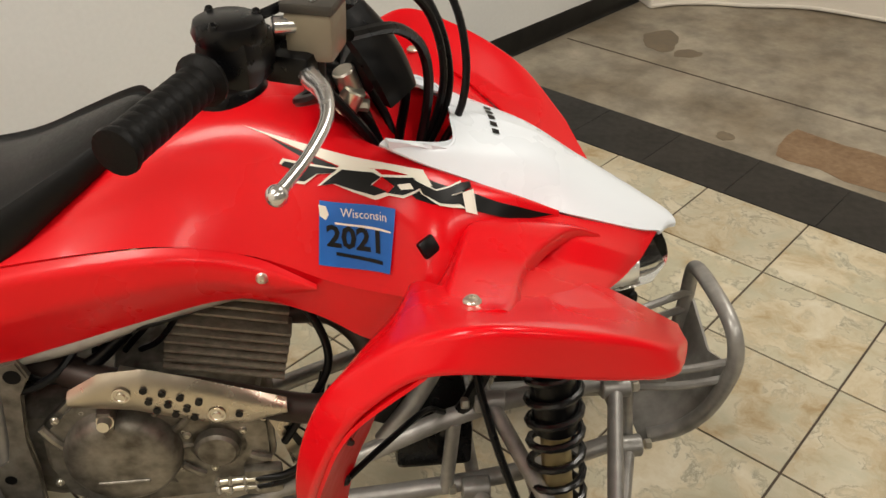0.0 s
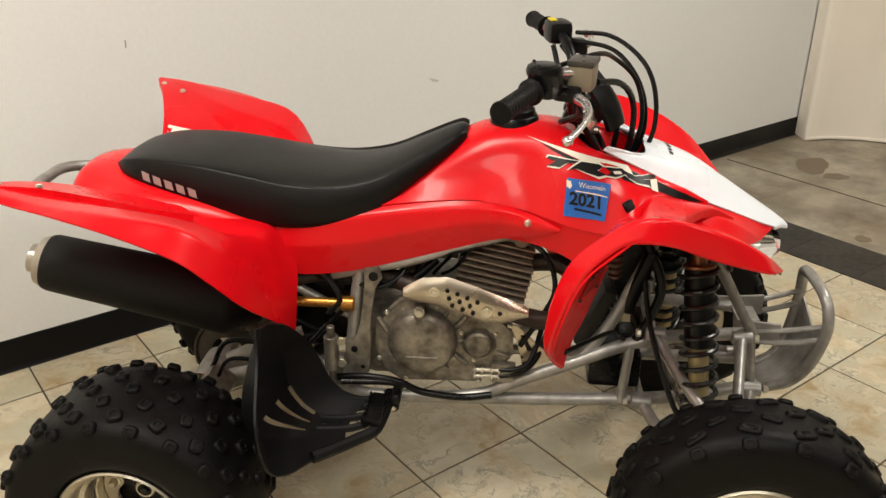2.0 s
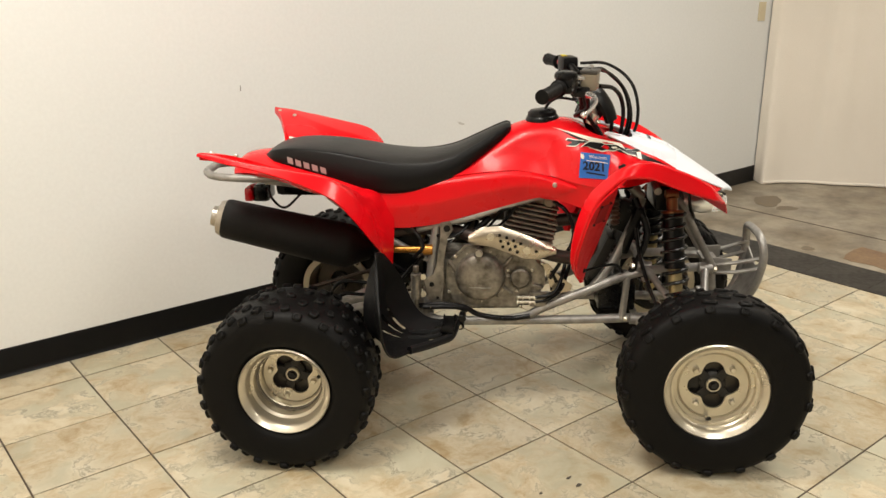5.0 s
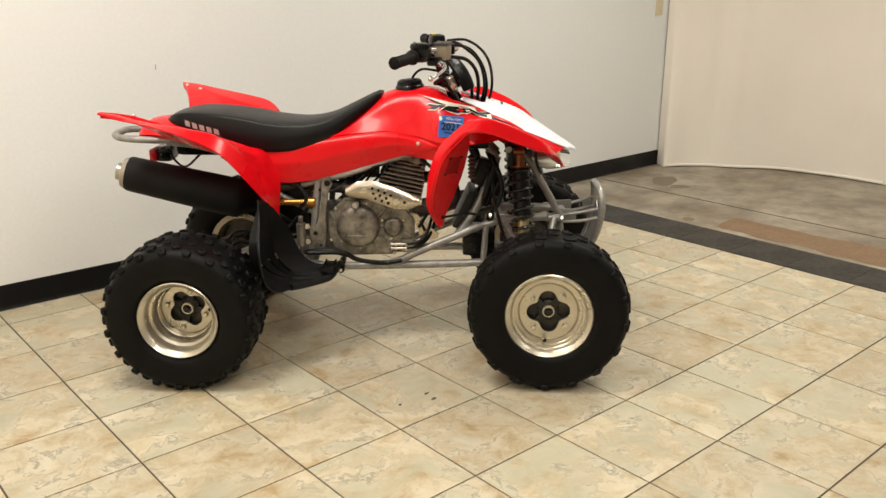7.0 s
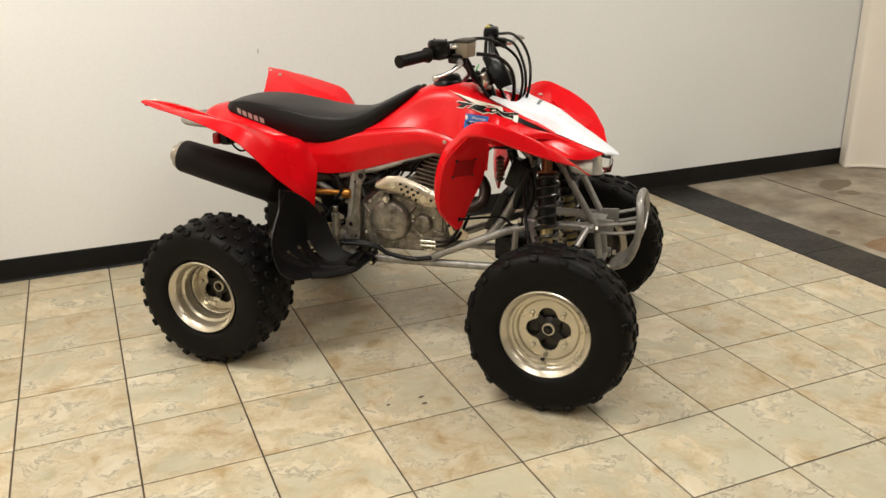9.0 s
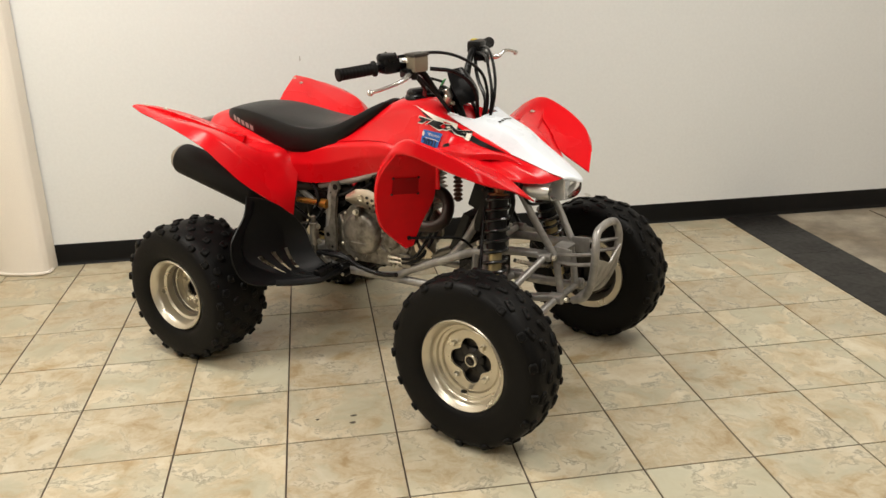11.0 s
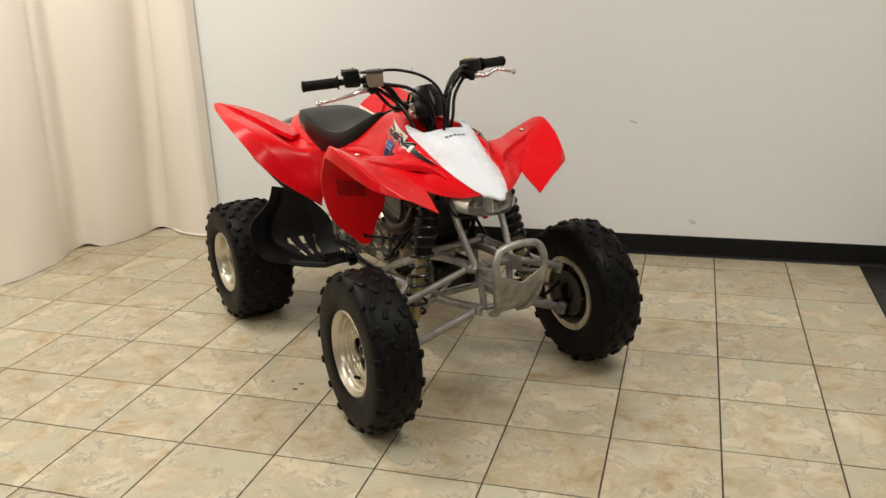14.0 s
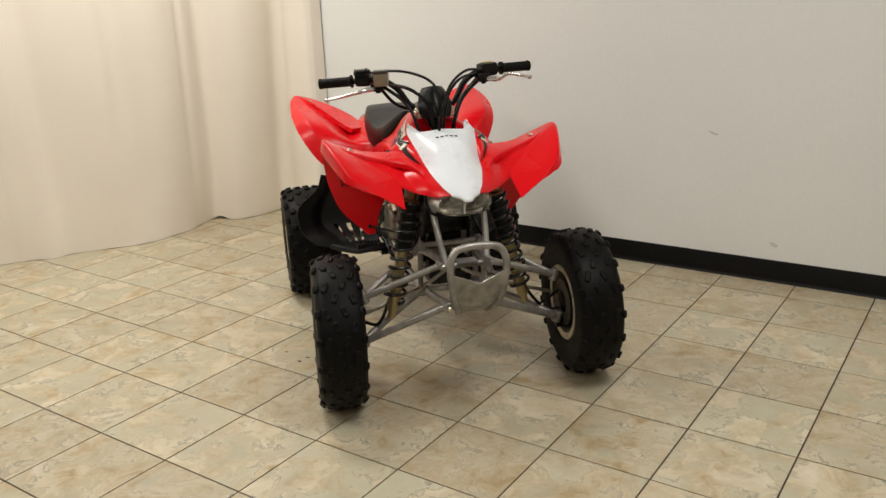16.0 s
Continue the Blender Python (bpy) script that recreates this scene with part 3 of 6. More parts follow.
# tank cover: top and both flanks of the red centre body
HALF = [
    (-0.62, (0.0, 0.790), (0.06, 0.788), (0.095, 0.780), (0.118, 0.772), (0.126, 0.764)),
    (-0.49, (0.0, 0.835), (0.05, 0.832), (0.086, 0.815), (0.110, 0.800), (0.131, 0.787)),
    (-0.39, (0.0, 0.885), (0.05, 0.878), (0.084, 0.856), (0.106, 0.828), (0.132, 0.799)),
    (-0.30, (0.0, 0.930), (0.05, 0.922), (0.082, 0.897), (0.103, 0.852), (0.133, 0.8025)),
    (-0.20, (0.0, 0.944), (0.05, 0.938), (0.086, 0.912), (0.114, 0.852), (0.140, 0.7860)),
    (-0.12, (0.0, 0.930), (0.06, 0.928), (0.104, 0.906), (0.146, 0.853), (0.172, 0.770)),
    (-0.06, (0.0, 0.862), (0.065, 0.892), (0.107, 0.902), (0.158, 0.850), (0.196, 0.766)),
    (0.00, (0.0, 0.810), (0.075, 0.850), (0.110, 0.888), (0.176, 0.852), (0.226, 0.776)),
    (0.05, (0.0, 0.780), (0.075, 0.820), (0.110, 0.864), (0.156, 0.848), (0.200, 0.778)),
    (0.11, (0.0, 0.740), (0.070, 0.780), (0.108, 0.836), (0.132, 0.834), (0.146, 0.780)),
    (0.17, (0.0, 0.710), (0.065, 0.750), (0.096, 0.802), (0.104, 0.800), (0.112, 0.770)),
]


def tank_grid():
    rows = []
    for x, *pts in HALF:
        full = [(x, -y, z) for y, z in reversed(pts)] + [(x, y, z) for y, z in pts[1:]]
        rows.append(full)
    return smooth_grid(rows, 7, 5)


TANK_P = tank_grid()
bm = bmesh.new()
shell(bm, TANK_P, 0.004)
tank_cover = part("tank_cover", bm, RED, bike)

side_rows = [
    [(-0.80, 0.124, 0.716), (-0.80, 0.140, 0.708), (-0.79, 0.150, 0.675), (-0.775, 0.150, 0.648)],
    [(-0.71, 0.125, 0.744), (-0.71, 0.142, 0.735), (-0.70, 0.150, 0.690), (-0.69, 0.138, 0.620)],
    [(-0.57, 0.1240, 0.7712), (-0.57, 0.143, 0.760), (-0.57, 0.147, 0.700), (-0.57, 0.126, 0.627)],
    [(-0.46, 0.1280, 0.7882), (-0.46, 0.144, 0.776), (-0.46, 0.146, 0.728), (-0.46, 0.123, 0.656)],
    [(-0.34, 0.1310, 0.8002), (-0.34, 0.144, 0.788), (-0.34, 0.145, 0.752), (-0.34, 0.121, 0.690)],
    [(-0.265, 0.1325, 0.7982), (-0.265, 0.145, 0.786), (-0.265, 0.145, 0.759), (-0.265, 0.124, 0.712)],
    [(-0.2, 0.1390, 0.7832), (-0.20, 0.150, 0.772), (-0.20, 0.149, 0.751), (-0.20, 0.138, 0.727)],
    [(-0.133, 0.165, 0.7605), (-0.133, 0.169, 0.757), (-0.133, 0.168, 0.754), (-0.133, 0.165, 0.751)],
]
SIDE_P = fillet_grid(side_rows, 7, 0.009)
# lower shroud that runs on from the side panel to the fender
shroud_rows = [
    [(-0.245, 0.129, 0.780), (-0.245, 0.130, 0.732), (-0.245, 0.118, 0.714)],
    [(-0.190, 0.139, 0.782), (-0.190, 0.137, 0.735), (-0.190, 0.126, 0.708)],
    [(-0.130, 0.163, 0.776), (-0.130, 0.156, 0.735), (-0.132, 0.146, 0.697)],
    [(-0.070, 0.188, 0.774), (-0.072, 0.182, 0.730), (-0.078, 0.170, 0.678)],
    [(-0.025, 0.212, 0.776), (-0.030, 0.205, 0.732), (-0.038, 0.192, 0.684)],
]
side_part("shroud", lambda: shell(bmesh.new(), smooth_grid(shroud_rows, 7, 5), 0.004), RED, bike)
side_panels = side_part("side_panel", lambda: shell(bmesh.new(), SIDE_P, 0.004), RED, bike)

rear_rows = [
    [(-0.690, 0.140, 0.650), (-0.690, 0.150, 0.612), (-0.692, 0.162, 0.572), (-0.694, 0.172, 0.532), (-0.697, 0.176, 0.500)],
    [(-0.712, 0.143, 0.695), (-0.721, 0.176, 0.658), (-0.727, 0.218, 0.642), (-0.721, 0.276, 0.627), (-0.718, 0.302, 0.598)],
    [(-0.742, 0.146, 0.734), (-0.750, 0.196, 0.722), (-0.752, 0.258, 0.724), (-0.746, 0.334, 0.716), (-0.742, 0.378, 0.668)],
    [(-0.800, 0.146, 0.748), (-0.790, 0.220, 0.738), (-0.786, 0.304, 0.778), (-0.779, 0.378, 0.782), (-0.774, 0.422, 0.730)],
    [(-0.870, 0.146, 0.758), (-0.860, 0.225, 0.738), (-0.850, 0.330, 0.815), (-0.834, 0.410, 0.834), (-0.824, 0.454, 0.792)],
    [(-0.950, 0.146, 0.765), (-0.950, 0.225, 0.758), (-0.945, 0.350, 0.840), (-0.931, 0.426, 0.858), (-0.922, 0.469, 0.841)],
    [(-1.040, 0.150, 0.780), (-1.040, 0.245, 0.812), (-1.050, 0.385, 0.868), (-1.038, 0.438, 0.876), (-1.030, 0.466, 0.872)],
    [(-1.090, 0.170, 0.796), (-1.100, 0.270, 0.848), (-1.125, 0.410, 0.893), (-1.119, 0.442, 0.896), (-1.115, 0.456, 0.888)],
    [(-1.100, 0.200, 0.818), (-1.125, 0.290, 0.862), (-1.170, 0.405, 0.903), (-1.186, 0.430, 0.907), (-1.186, 0.437, 0.903)],
]
REAR_P = fillet_grid(rear_rows, 7, 0.007)
rear_fenders = side_part("rear_fender", lambda: shell(bmesh.new(), REAR_P, 0.004), RED, bike, sharp=50)
# raised strip along the top of the rear fender
top_rows = [
    [(-1.184, 0.416, 0.910), (-1.180, 0.424, 0.911)],
    [(-1.147, 0.345, 0.892), (-1.100, 0.378, 0.892)],
    [(-1.108, 0.250, 0.853), (-1.020, 0.314, 0.851)],
    [(-1.050, 0.165, 0.804), (-0.945, 0.255, 0.808)],
    [(-0.930, 0.145, 0.776), (-0.878, 0.208, 0.779)],
]
TOP_P = smooth_grid(top_rows, 7, 5, True)
strips = side_part("fender_strip", lambda: shell(bmesh.new(), TOP_P, 0.02), RED, bike)
for sgn, ob in zip(BOTH, rear_fenders):
    screw(ob, (-1.160, sgn * 0.392, 0.9020), (-0.1, -sgn * 0.3, 1), 0.006)
    screw(ob, (-1.100, sgn * 0.364, 0.8905), (-0.1, -sgn * 0.3, 1), 0.006)
    screw(ob, (-0.703, sgn * 0.1850, 0.552), (0.3, sgn, 0.1), 0.006)
for sgn, ob in zip(BOTH, side_panels):
    screw(ob, (-0.197, sgn * 0.1505, 0.763), (0, sgn, 0.1), 0.0062)

# tail cover behind the seat
tail_rows = [
    [(-0.77, -0.148, 0.712), (-0.77, -0.13, 0.728), (-0.77, 0.0, 0.735), (-0.77, 0.13, 0.728), (-0.77, 0.148, 0.712)],
    [(-0.88, -0.155, 0.735), (-0.88, -0.13, 0.762), (-0.88, 0.0, 0.77), (-0.88, 0.13, 0.762), (-0.88, 0.155, 0.735)],
    [(-1.00, -0.152, 0.758), (-1.00, -0.118, 0.786), (-1.00, 0.0, 0.79), (-1.00, 0.118, 0.786), (-1.00, 0.152, 0.758)],
    [(-1.06, -0.140, 0.772), (-1.06, -0.095, 0.798), (-1.06, 0.0, 0.806), (-1.06, 0.095, 0.798), (-1.06, 0.140, 0.772)],
    [(-1.11, -0.110, 0.772), (-1.11, -0.070, 0.806), (-1.11, 0.0, 0.816), (-1.11, 0.070, 0.806), (-1.11, 0.110, 0.772)],
    [(-1.165, -0.085, 0.772), (-1.165, -0.060, 0.800), (-1.165, 0.0, 0.808), (-1.165, 0.060, 0.800), (-1.165, 0.085, 0.772)],
    [(-1.185, -0.068, 0.765), (-1.187, -0.050, 0.780), (-1.188, 0.0, 0.784), (-1.187, 0.050, 0.780), (-1.185, 0.068, 0.765)],
]
bm = bmesh.new()
shell(bm, smooth_grid(tail_rows, 6, 6), 0.02)
part("tail_cover", bm, RED, bike)

# seat
SEAT = [
    (-1.098, 0.836, 0.826, 0.055), (-1.065, 0.857, 0.815, 0.095), (-1.00, 0.869, 0.800, 0.122), (-0.90, 0.866, 0.775, 0.142),
    (-0.80, 0.852, 0.750, 0.152), (-0.70, 0.838, 0.735, 0.156), (-0.60, 0.835, 0.747, 0.150), (-0.51, 0.853, 0.775, 0.135),
    (-0.43, 0.889, 0.835, 0.108), (-0.375, 0.916, 0.876, 0.084), (-0.345, 0.928, 0.900, 0.066), (-0.330, 0.925, 0.912, 0.050),
]
seat_rows = []
for x, top, bot, w in SEAT:
    h = top - bot
    crown = min(max((x + 0.78) / 0.25, 0.0), 1.0)      # flat behind, rounder towards the tank
    half = [(0.0, top), (0.50 * w, top - 0.0015 - 0.004 * crown), (0.84 * w, top - 0.05 * h - 0.002 - 0.011 * crown), (0.925 * w, top - 0.17 * h), (1.0 * w, top - 0.56 * h), (0.985 * w, bot + 0.10 * h), (0.94 * w, bot - 0.004)]
    seat_rows.append([(x, -y, z) for y, z in reversed(half)] + [(x, y, z) for y, z in half[1:]])
SEAT_P = smooth_grid(seat_rows, 6, 4)
bm = bmesh.new()
U, V = SEAT_P.shape[:2]
g = [[bm.verts.new(SEAT_P[i, j]) for j in range(V)] for i in range(U)]
for i in range(U - 1):
    for j in range(V - 1):
        bm.faces.new((g[i][j], g[i + 1][j], g[i + 1][j + 1], g[i][j + 1]))
    bm.faces.new((g[i][0], g[i][V - 1], g[i + 1][V - 1], g[i + 1][0]))
bm.faces.new(g[0])
bm.faces.new(g[-1][::-1])
seat = part("seat", bm, VINYL, bike, "black vinyl seat with printed silver maker's mark")
# front fenders, cowls, flaps
wing_rows = [
    [(-0.113, 0.250, 0.500), (-0.117, 0.260, 0.497), (-0.121, 0.268, 0.497), (-0.119, 0.269, 0.496), (-0.117, 0.262, 0.498)],
    [(-0.106, 0.238, 0.545), (-0.132, 0.280, 0.542), (-0.144, 0.306, 0.540), (-0.138, 0.312, 0.538), (-0.127, 0.285, 0.545)],
    [(-0.086, 0.232, 0.592), (-0.138, 0.300, 0.600), (-0.160, 0.352, 0.600), (-0.148, 0.364, 0.596), (-0.132, 0.315, 0.600)],
    [(-0.056, 0.212, 0.665), (-0.116, 0.310, 0.690), (-0.152, 0.378, 0.700), (-0.134, 0.401, 0.690), (-0.106, 0.340, 0.690)],
    [(-0.040, 0.226, 0.745), (-0.088, 0.310, 0.765), (-0.124, 0.386, 0.784), (-0.104, 0.417, 0.774), (-0.078, 0.360, 0.770)],
    [(-0.030, 0.230, 0.778), (-0.060, 0.315, 0.805), (-0.082, 0.395, 0.833), (-0.070, 0.423, 0.818), (-0.060, 0.372, 0.803)],
    [(-0.018, 0.260, 0.822), (-0.028, 0.340, 0.850), (-0.030, 0.416, 0.877), (-0.030, 0.432, 0.850), (-0.030, 0.395, 0.838)],
    [(0.045, 0.335, 0.845), (0.040, 0.350, 0.852), (0.026, 0.428, 0.893), (0.036, 0.434, 0.848), (0.036, 0.422, 0.852)],
    [(0.090, 0.305, 0.825), (0.100, 0.325, 0.830), (0.105, 0.412, 0.868), (0.110, 0.414, 0.818), (0.110, 0.402, 0.822)],
    [(0.145, 0.255, 0.794), (0.150, 0.300, 0.803), (0.168, 0.390, 0.838), (0.172, 0.398, 0.796), (0.172, 0.386, 0.800)],
    [(0.200, 0.200, 0.757), (0.212, 0.262, 0.768), (0.222, 0.362, 0.800), (0.226, 0.376, 0.776), (0.226, 0.364, 0.780)],
    [(0.306, 0.203, 0.692), (0.294, 0.236, 0.711), (0.276, 0.288, 0.741), (0.256, 0.334, 0.757), (0.256, 0.322, 0.761)],
]
WING_P = fillet_grid(wing_rows, 7, 0.006, 4)
front_fenders = side_part("front_fender", lambda: shell(bmesh.new(), WING_P, 0.004, -1), RED, bike, sharp=50)
# cowl beside the nose, with the recess that parts it from the wing
cowl_rows = [
    [(0.050, 0.118, 0.850), (0.070, 0.150, 0.812), (0.075, 0.185, 0.806), (0.065, 0.335, 0.838)],
    [(0.120, 0.106, 0.822), (0.130, 0.142, 0.806), (0.128, 0.176, 0.793), (0.115, 0.290, 0.811)],
    [(0.180, 0.096, 0.796), (0.200, 0.136, 0.781), (0.178, 0.170, 0.772), (0.160, 0.246, 0.780)],
    [(0.250, 0.080, 0.768), (0.258, 0.116, 0.748), (0.228, 0.155, 0.746), (0.206, 0.200, 0.750)],
    [(0.328, 0.046, 0.732), (0.291, 0.094, 0.721), (0.250, 0.144, 0.728), (0.212, 0.192, 0.744)],
]
COWL_P = fillet_grid(cowl_rows, 7, 0.005)
side_part("cowl", lambda: shell(bmesh.new(), COWL_P, 0.004), RED, bike, sharp=50)
# raised beam from the wing down to the cowl
beam_rows = [
    [(-0.034, 0.378, 0.858), (-0.010, 0.372, 0.870), (0.050, 0.368, 0.868), (0.060, 0.366, 0.856)],
    [(-0.030, 0.335, 0.836), (-0.002, 0.333, 0.852), (0.064, 0.338, 0.854), (0.072, 0.336, 0.838)],
    [(-0.022, 0.272, 0.802), (0.016, 0.268, 0.842), (0.092, 0.252, 0.828), (0.096, 0.250, 0.806)],
    [(0.000, 0.222, 0.782), (0.032, 0.212, 0.840), (0.112, 0.216, 0.822), (0.116, 0.214, 0.800)],
    [(0.030, 0.176, 0.810), (0.050, 0.168, 0.840), (0.140, 0.180, 0.818), (0.143, 0.178, 0.798)],
    [(0.088, 0.138, 0.820), (0.104, 0.140, 0.824), (0.178, 0.140, 0.806), (0.181, 0.138, 0.786)],
    [(0.160, 0.104, 0.792), (0.174, 0.104, 0.795), (0.222, 0.114, 0.778), (0.224, 0.113, 0.768)],
]
BEAM_P = fillet_grid(beam_rows, 7, 0.007)
for sgn, ob in zip(BOTH, front_fenders):
    b = shell(bmesh.new(), BEAM_P, 0.004)
    part("fender_beam", b if sgn > 0 else mirror(b), RED, ob, sharp=50)
flap_rows = [
    [(-0.032, 0.432, 0.849), (-0.036, 0.365, 0.838), (-0.024, 0.285, 0.815), (-0.022, 0.235, 0.790)],
    [(-0.101, 0.418, 0.773), (-0.078, 0.360, 0.767), (-0.042, 0.272, 0.755), (-0.030, 0.226, 0.740)],
    [(-0.131, 0.402, 0.690), (-0.105, 0.341, 0.684), (-0.064, 0.250, 0.672), (-0.050, 0.208, 0.660)],
    [(-0.1455, 0.365, 0.597), (-0.125, 0.315, 0.597), (-0.096, 0.258, 0.594), (-0.080, 0.228, 0.588)],
    [(-0.1355, 0.313, 0.538), (-0.124, 0.285, 0.541), (-0.110, 0.254, 0.544), (-0.099, 0.234, 0.543)],
    [(-0.1165, 0.270, 0.496), (-0.115, 0.263, 0.498), (-0.113, 0.252, 0.498), (-0.111, 0.244, 0.502)],
]
FLAP_P = np.array([straight(c, 5) for c in np.array(smooth_grid(flap_rows, 6, 5))[:, ::5]])
flaps = side_part("mud_flap", lambda: shell(bmesh.new(), FLAP_P, 0.004), SCUFFED, bike, "scuffed red plastic mud flap", sharp=60)
for sgn, ob in zip(BOTH, flaps):
    for p in (FLAP_P[u, v] for u, v in ((7, 4), (7, 9), (11, 9), (11, 4))):
        screw(ob, (p[0] + 0.0048, sgn * (p[1] + 0.0036), p[2]), (0.75, sgn * 0.65, 0), 0.0034, PIPE)
    b = bmesh.new()
    plate = [[(x + 0.0052, y + 0.0040, z) for x, y, z in FLAP_P[u, 4:10]] for u in range(7, 12)]
    shell(b, np.array(plate), 0.0006)
    part("backing_plate", b if sgn > 0 else mirror(b), DARKRED, ob)
    screw(ob, (-0.112, sgn * 0.264, 0.530), (0.85, sgn * 0.5, 0), 0.006, BLACK)
for sgn, ob in zip(BOTH, front_fenders):
    screw(ob, (0.024, sgn * 0.338, 0.8560), (0, -sgn * 0.05, 1), 0.0075)

# white nose panel
nose_half = [
    ((-0.052, 0.112, 0.914), (-0.047, 0.106, 0.916), (-0.038, 0.098, 0.912)),
    ((0.000, 0.124, 0.892), (0.016, 0.104, 0.902), (0.034, 0.074, 0.897)),
    ((0.060, 0.116, 0.862), (0.060, 0.080, 0.890), (0.048, 0.000, 0.904)),
    ((0.150, 0.100, 0.812), (0.150, 0.060, 0.856), (0.150, 0.000, 0.868)),
    ((0.220, 0.090, 0.784), (0.220, 0.050, 0.812), (0.220, 0.000, 0.824)),
    ((0.290, 0.069, 0.752), (0.290, 0.041, 0.770), (0.290, 0.000, 0.778)),
    ((0.326, 0.051, 0.736), (0.338, 0.030, 0.740), (0.346, 0.000, 0.741)),
    ((0.331, 0.050, 0.731), (0.349, 0.028, 0.729), (0.366, 0.000, 0.725)),
    ((0.330, 0.048, 0.726), (0.350, 0.026, 0.722), (0.369, 0.000, 0.716)),
]
NOSE_P = smooth_grid([[(x, -max(y, 0.011), z) for x, y, z in row] + [(x, max(y, 0.011), z) for x, y, z in reversed(row)] for row in nose_half], 7, 6)
bm = bmesh.new()
shell(bm, NOSE_P, 0.004, holes={(u, v) for u in range(13) for v in range(12, 18)})
bmesh.ops.remove_doubles(bm, verts=bm.verts[:], dist=0.0004)
nose = part("nose_panel", bm, WHITE, bike, "white plastic nose panel", 20)

# cockpit well under the bars
bm = bmesh.new()
box(bm, pose(-0.03, 0, 0.775), 0.17, 0.17, 0.09, 0.02)
part("cockpit_well", bm, BLACK, bike)

# headlight
LAMP = ((0.225, 0.098, 0.664, 0.728), (0.262, 0.112, 0.652, 0.728), (0.315, 0.092, 0.654, 0.722), (0.346, 0.055, 0.662, 0.712))


def lamp_shape(k, cap):
    b = bmesh.new()
    rings = []
    for x, w, z0, z1 in LAMP:
        zc, hz = (z0 + z1) / 2, (z1 - z0) / 2 * k
        ring = []
        for a in np.linspace(0, 2 * math.pi, 29)[:-1]:
            ca, sa = math.cos(a), math.sin(a)
            ring.append(b.verts.new((x - (1 - k) * 0.25, w * k * math.copysign(abs(ca) ** 0.7, ca) * (1 - 0.14 * max(0, -sa)), zc + hz * math.copysign(abs(sa) ** 0.7, sa))))
        rings.append(ring)
    use = rings if cap else rings[:3]
    for A, B in zip(use, use[1:]):
        for j in range(28):
            b.faces.new((A[j], A[(j + 1) % 28], B[(j + 1) % 28], B[j]))
    b.faces.new(rings[0][::-1])
    if cap:
        b.faces.new(rings[3])
    else:
        bmesh.ops.delete(b, geom=rings[3], context="VERTS")
    return b


headlight = part("headlight", lamp_shape(1.0, True), CLEAR, bike, "clear headlight lens under the white nose")
headlight.visible_shadow = False
part("reflector", lamp_shape(0.92, False), SHINE, headlight)
for sgn in BOTH:
    bm = bmesh.new()
    revolve(bm, [(0, 0.045), (0.008, 0.04), (0.010, 0.01), (0.013, 0.0), (0.013, -0.02)], along((0.245, sgn * 0.045, 0.690), (0.28, sgn * 0.047, 0.688)), 12)
    part("bulb", bm, BULB, headlight)
bm = bmesh.new()
box(bm, pose(0.285, 0, 0.690), 0.05, 0.006, 0.06, 0.002)
part("reflector_rib", bm, SHINE, headlight)
bm = bmesh.new()
box(bm, pose(0.155, 0, 0.70), 0.07, 0.17, 0.07, 0.015)
part("headlight_bucket", bm, BLACK, bike)
bm = bmesh.new()
tube(bm, [(0.215, -0.108, 0.730), (0.22, -0.112, 0.69), (0.24, -0.090, 0.648), (0.25, 0.0, 0.640), (0.24, 0.090, 0.648), (0.22, 0.112, 0.69), (0.215, 0.108, 0.730)], 0.005, 8)
part("headlight_stay", bm, BLACK, bike)

# frame tubes
def frame_tube(pts, r=0.0145, both=True, mat=FRAME, name="frame_tube", per=6):
    if not both:
        return part(name, tube(bmesh.new(), pts, r, 12, per), mat, bike)
    return side_part(name, lambda: tube(bmesh.new(), pts, r, 12, per), mat, bike)


frame_tube([(-0.62, 0.115, 0.335), (-0.56, 0.115, 0.305), (-0.48, 0.115, 0.302), (-0.29, 0.112, 0.305), (-0.02, 0.105, 0.312), (0.17, 0.090, 0.322), (0.33, 0.060, 0.340)])
frame_tube([(-0.36, 0.115, 0.304), (-0.27, 0.115, 0.322), (-0.22, 0.115, 0.350), (-0.08, 0.110, 0.410), (0.04, 0.100, 0.458), (0.16, 0.085, 0.478), (0.31, 0.065, 0.480)])
frame_tube([(-0.62, 0.10, 0.605), (-0.52, 0.108, 0.632), (-0.44, 0.110, 0.652), (-0.34, 0.108, 0.688), (-0.26, 0.108, 0.712), (-0.16, 0.10, 0.735), (-0.05, 0.07, 0.79)], 0.013)
frame_tube([(-0.56, 0.105, 0.62), (-0.575, 0.11, 0.50), (-0.585, 0.115, 0.40), (-0.60, 0.115, 0.32)], 0.014)
frame_tube([(0.085, 0.045, 0.700), (0.05, 0.060, 0.600), (-0.005, 0.080, 0.490), (-0.06, 0.10, 0.42)], 0.0145)
frame_tube([(0.155, 0.095, 0.735), (0.20, 0.092, 0.685), (0.26, 0.085, 0.58), (0.315, 0.072, 0.485)], 0.0115)
frame_tube([(0.045, 0.105, 0.455), (0.035, 0.108, 0.312)], 0.011)
frame_tube([(-0.10, 0.03, 0.86), (0.0, 0.035, 0.78), (0.085, 0.045, 0.70)], 0.016)
frame_tube([(0.315, 0.060, 0.482), (0.325, 0.058, 0.41), (0.335, 0.055, 0.343)], 0.0115)
frame_tube([(0.12, -0.11, 0.735), (0.12, 0.0, 0.745), (0.12, 0.11, 0.735)], 0.012, False)
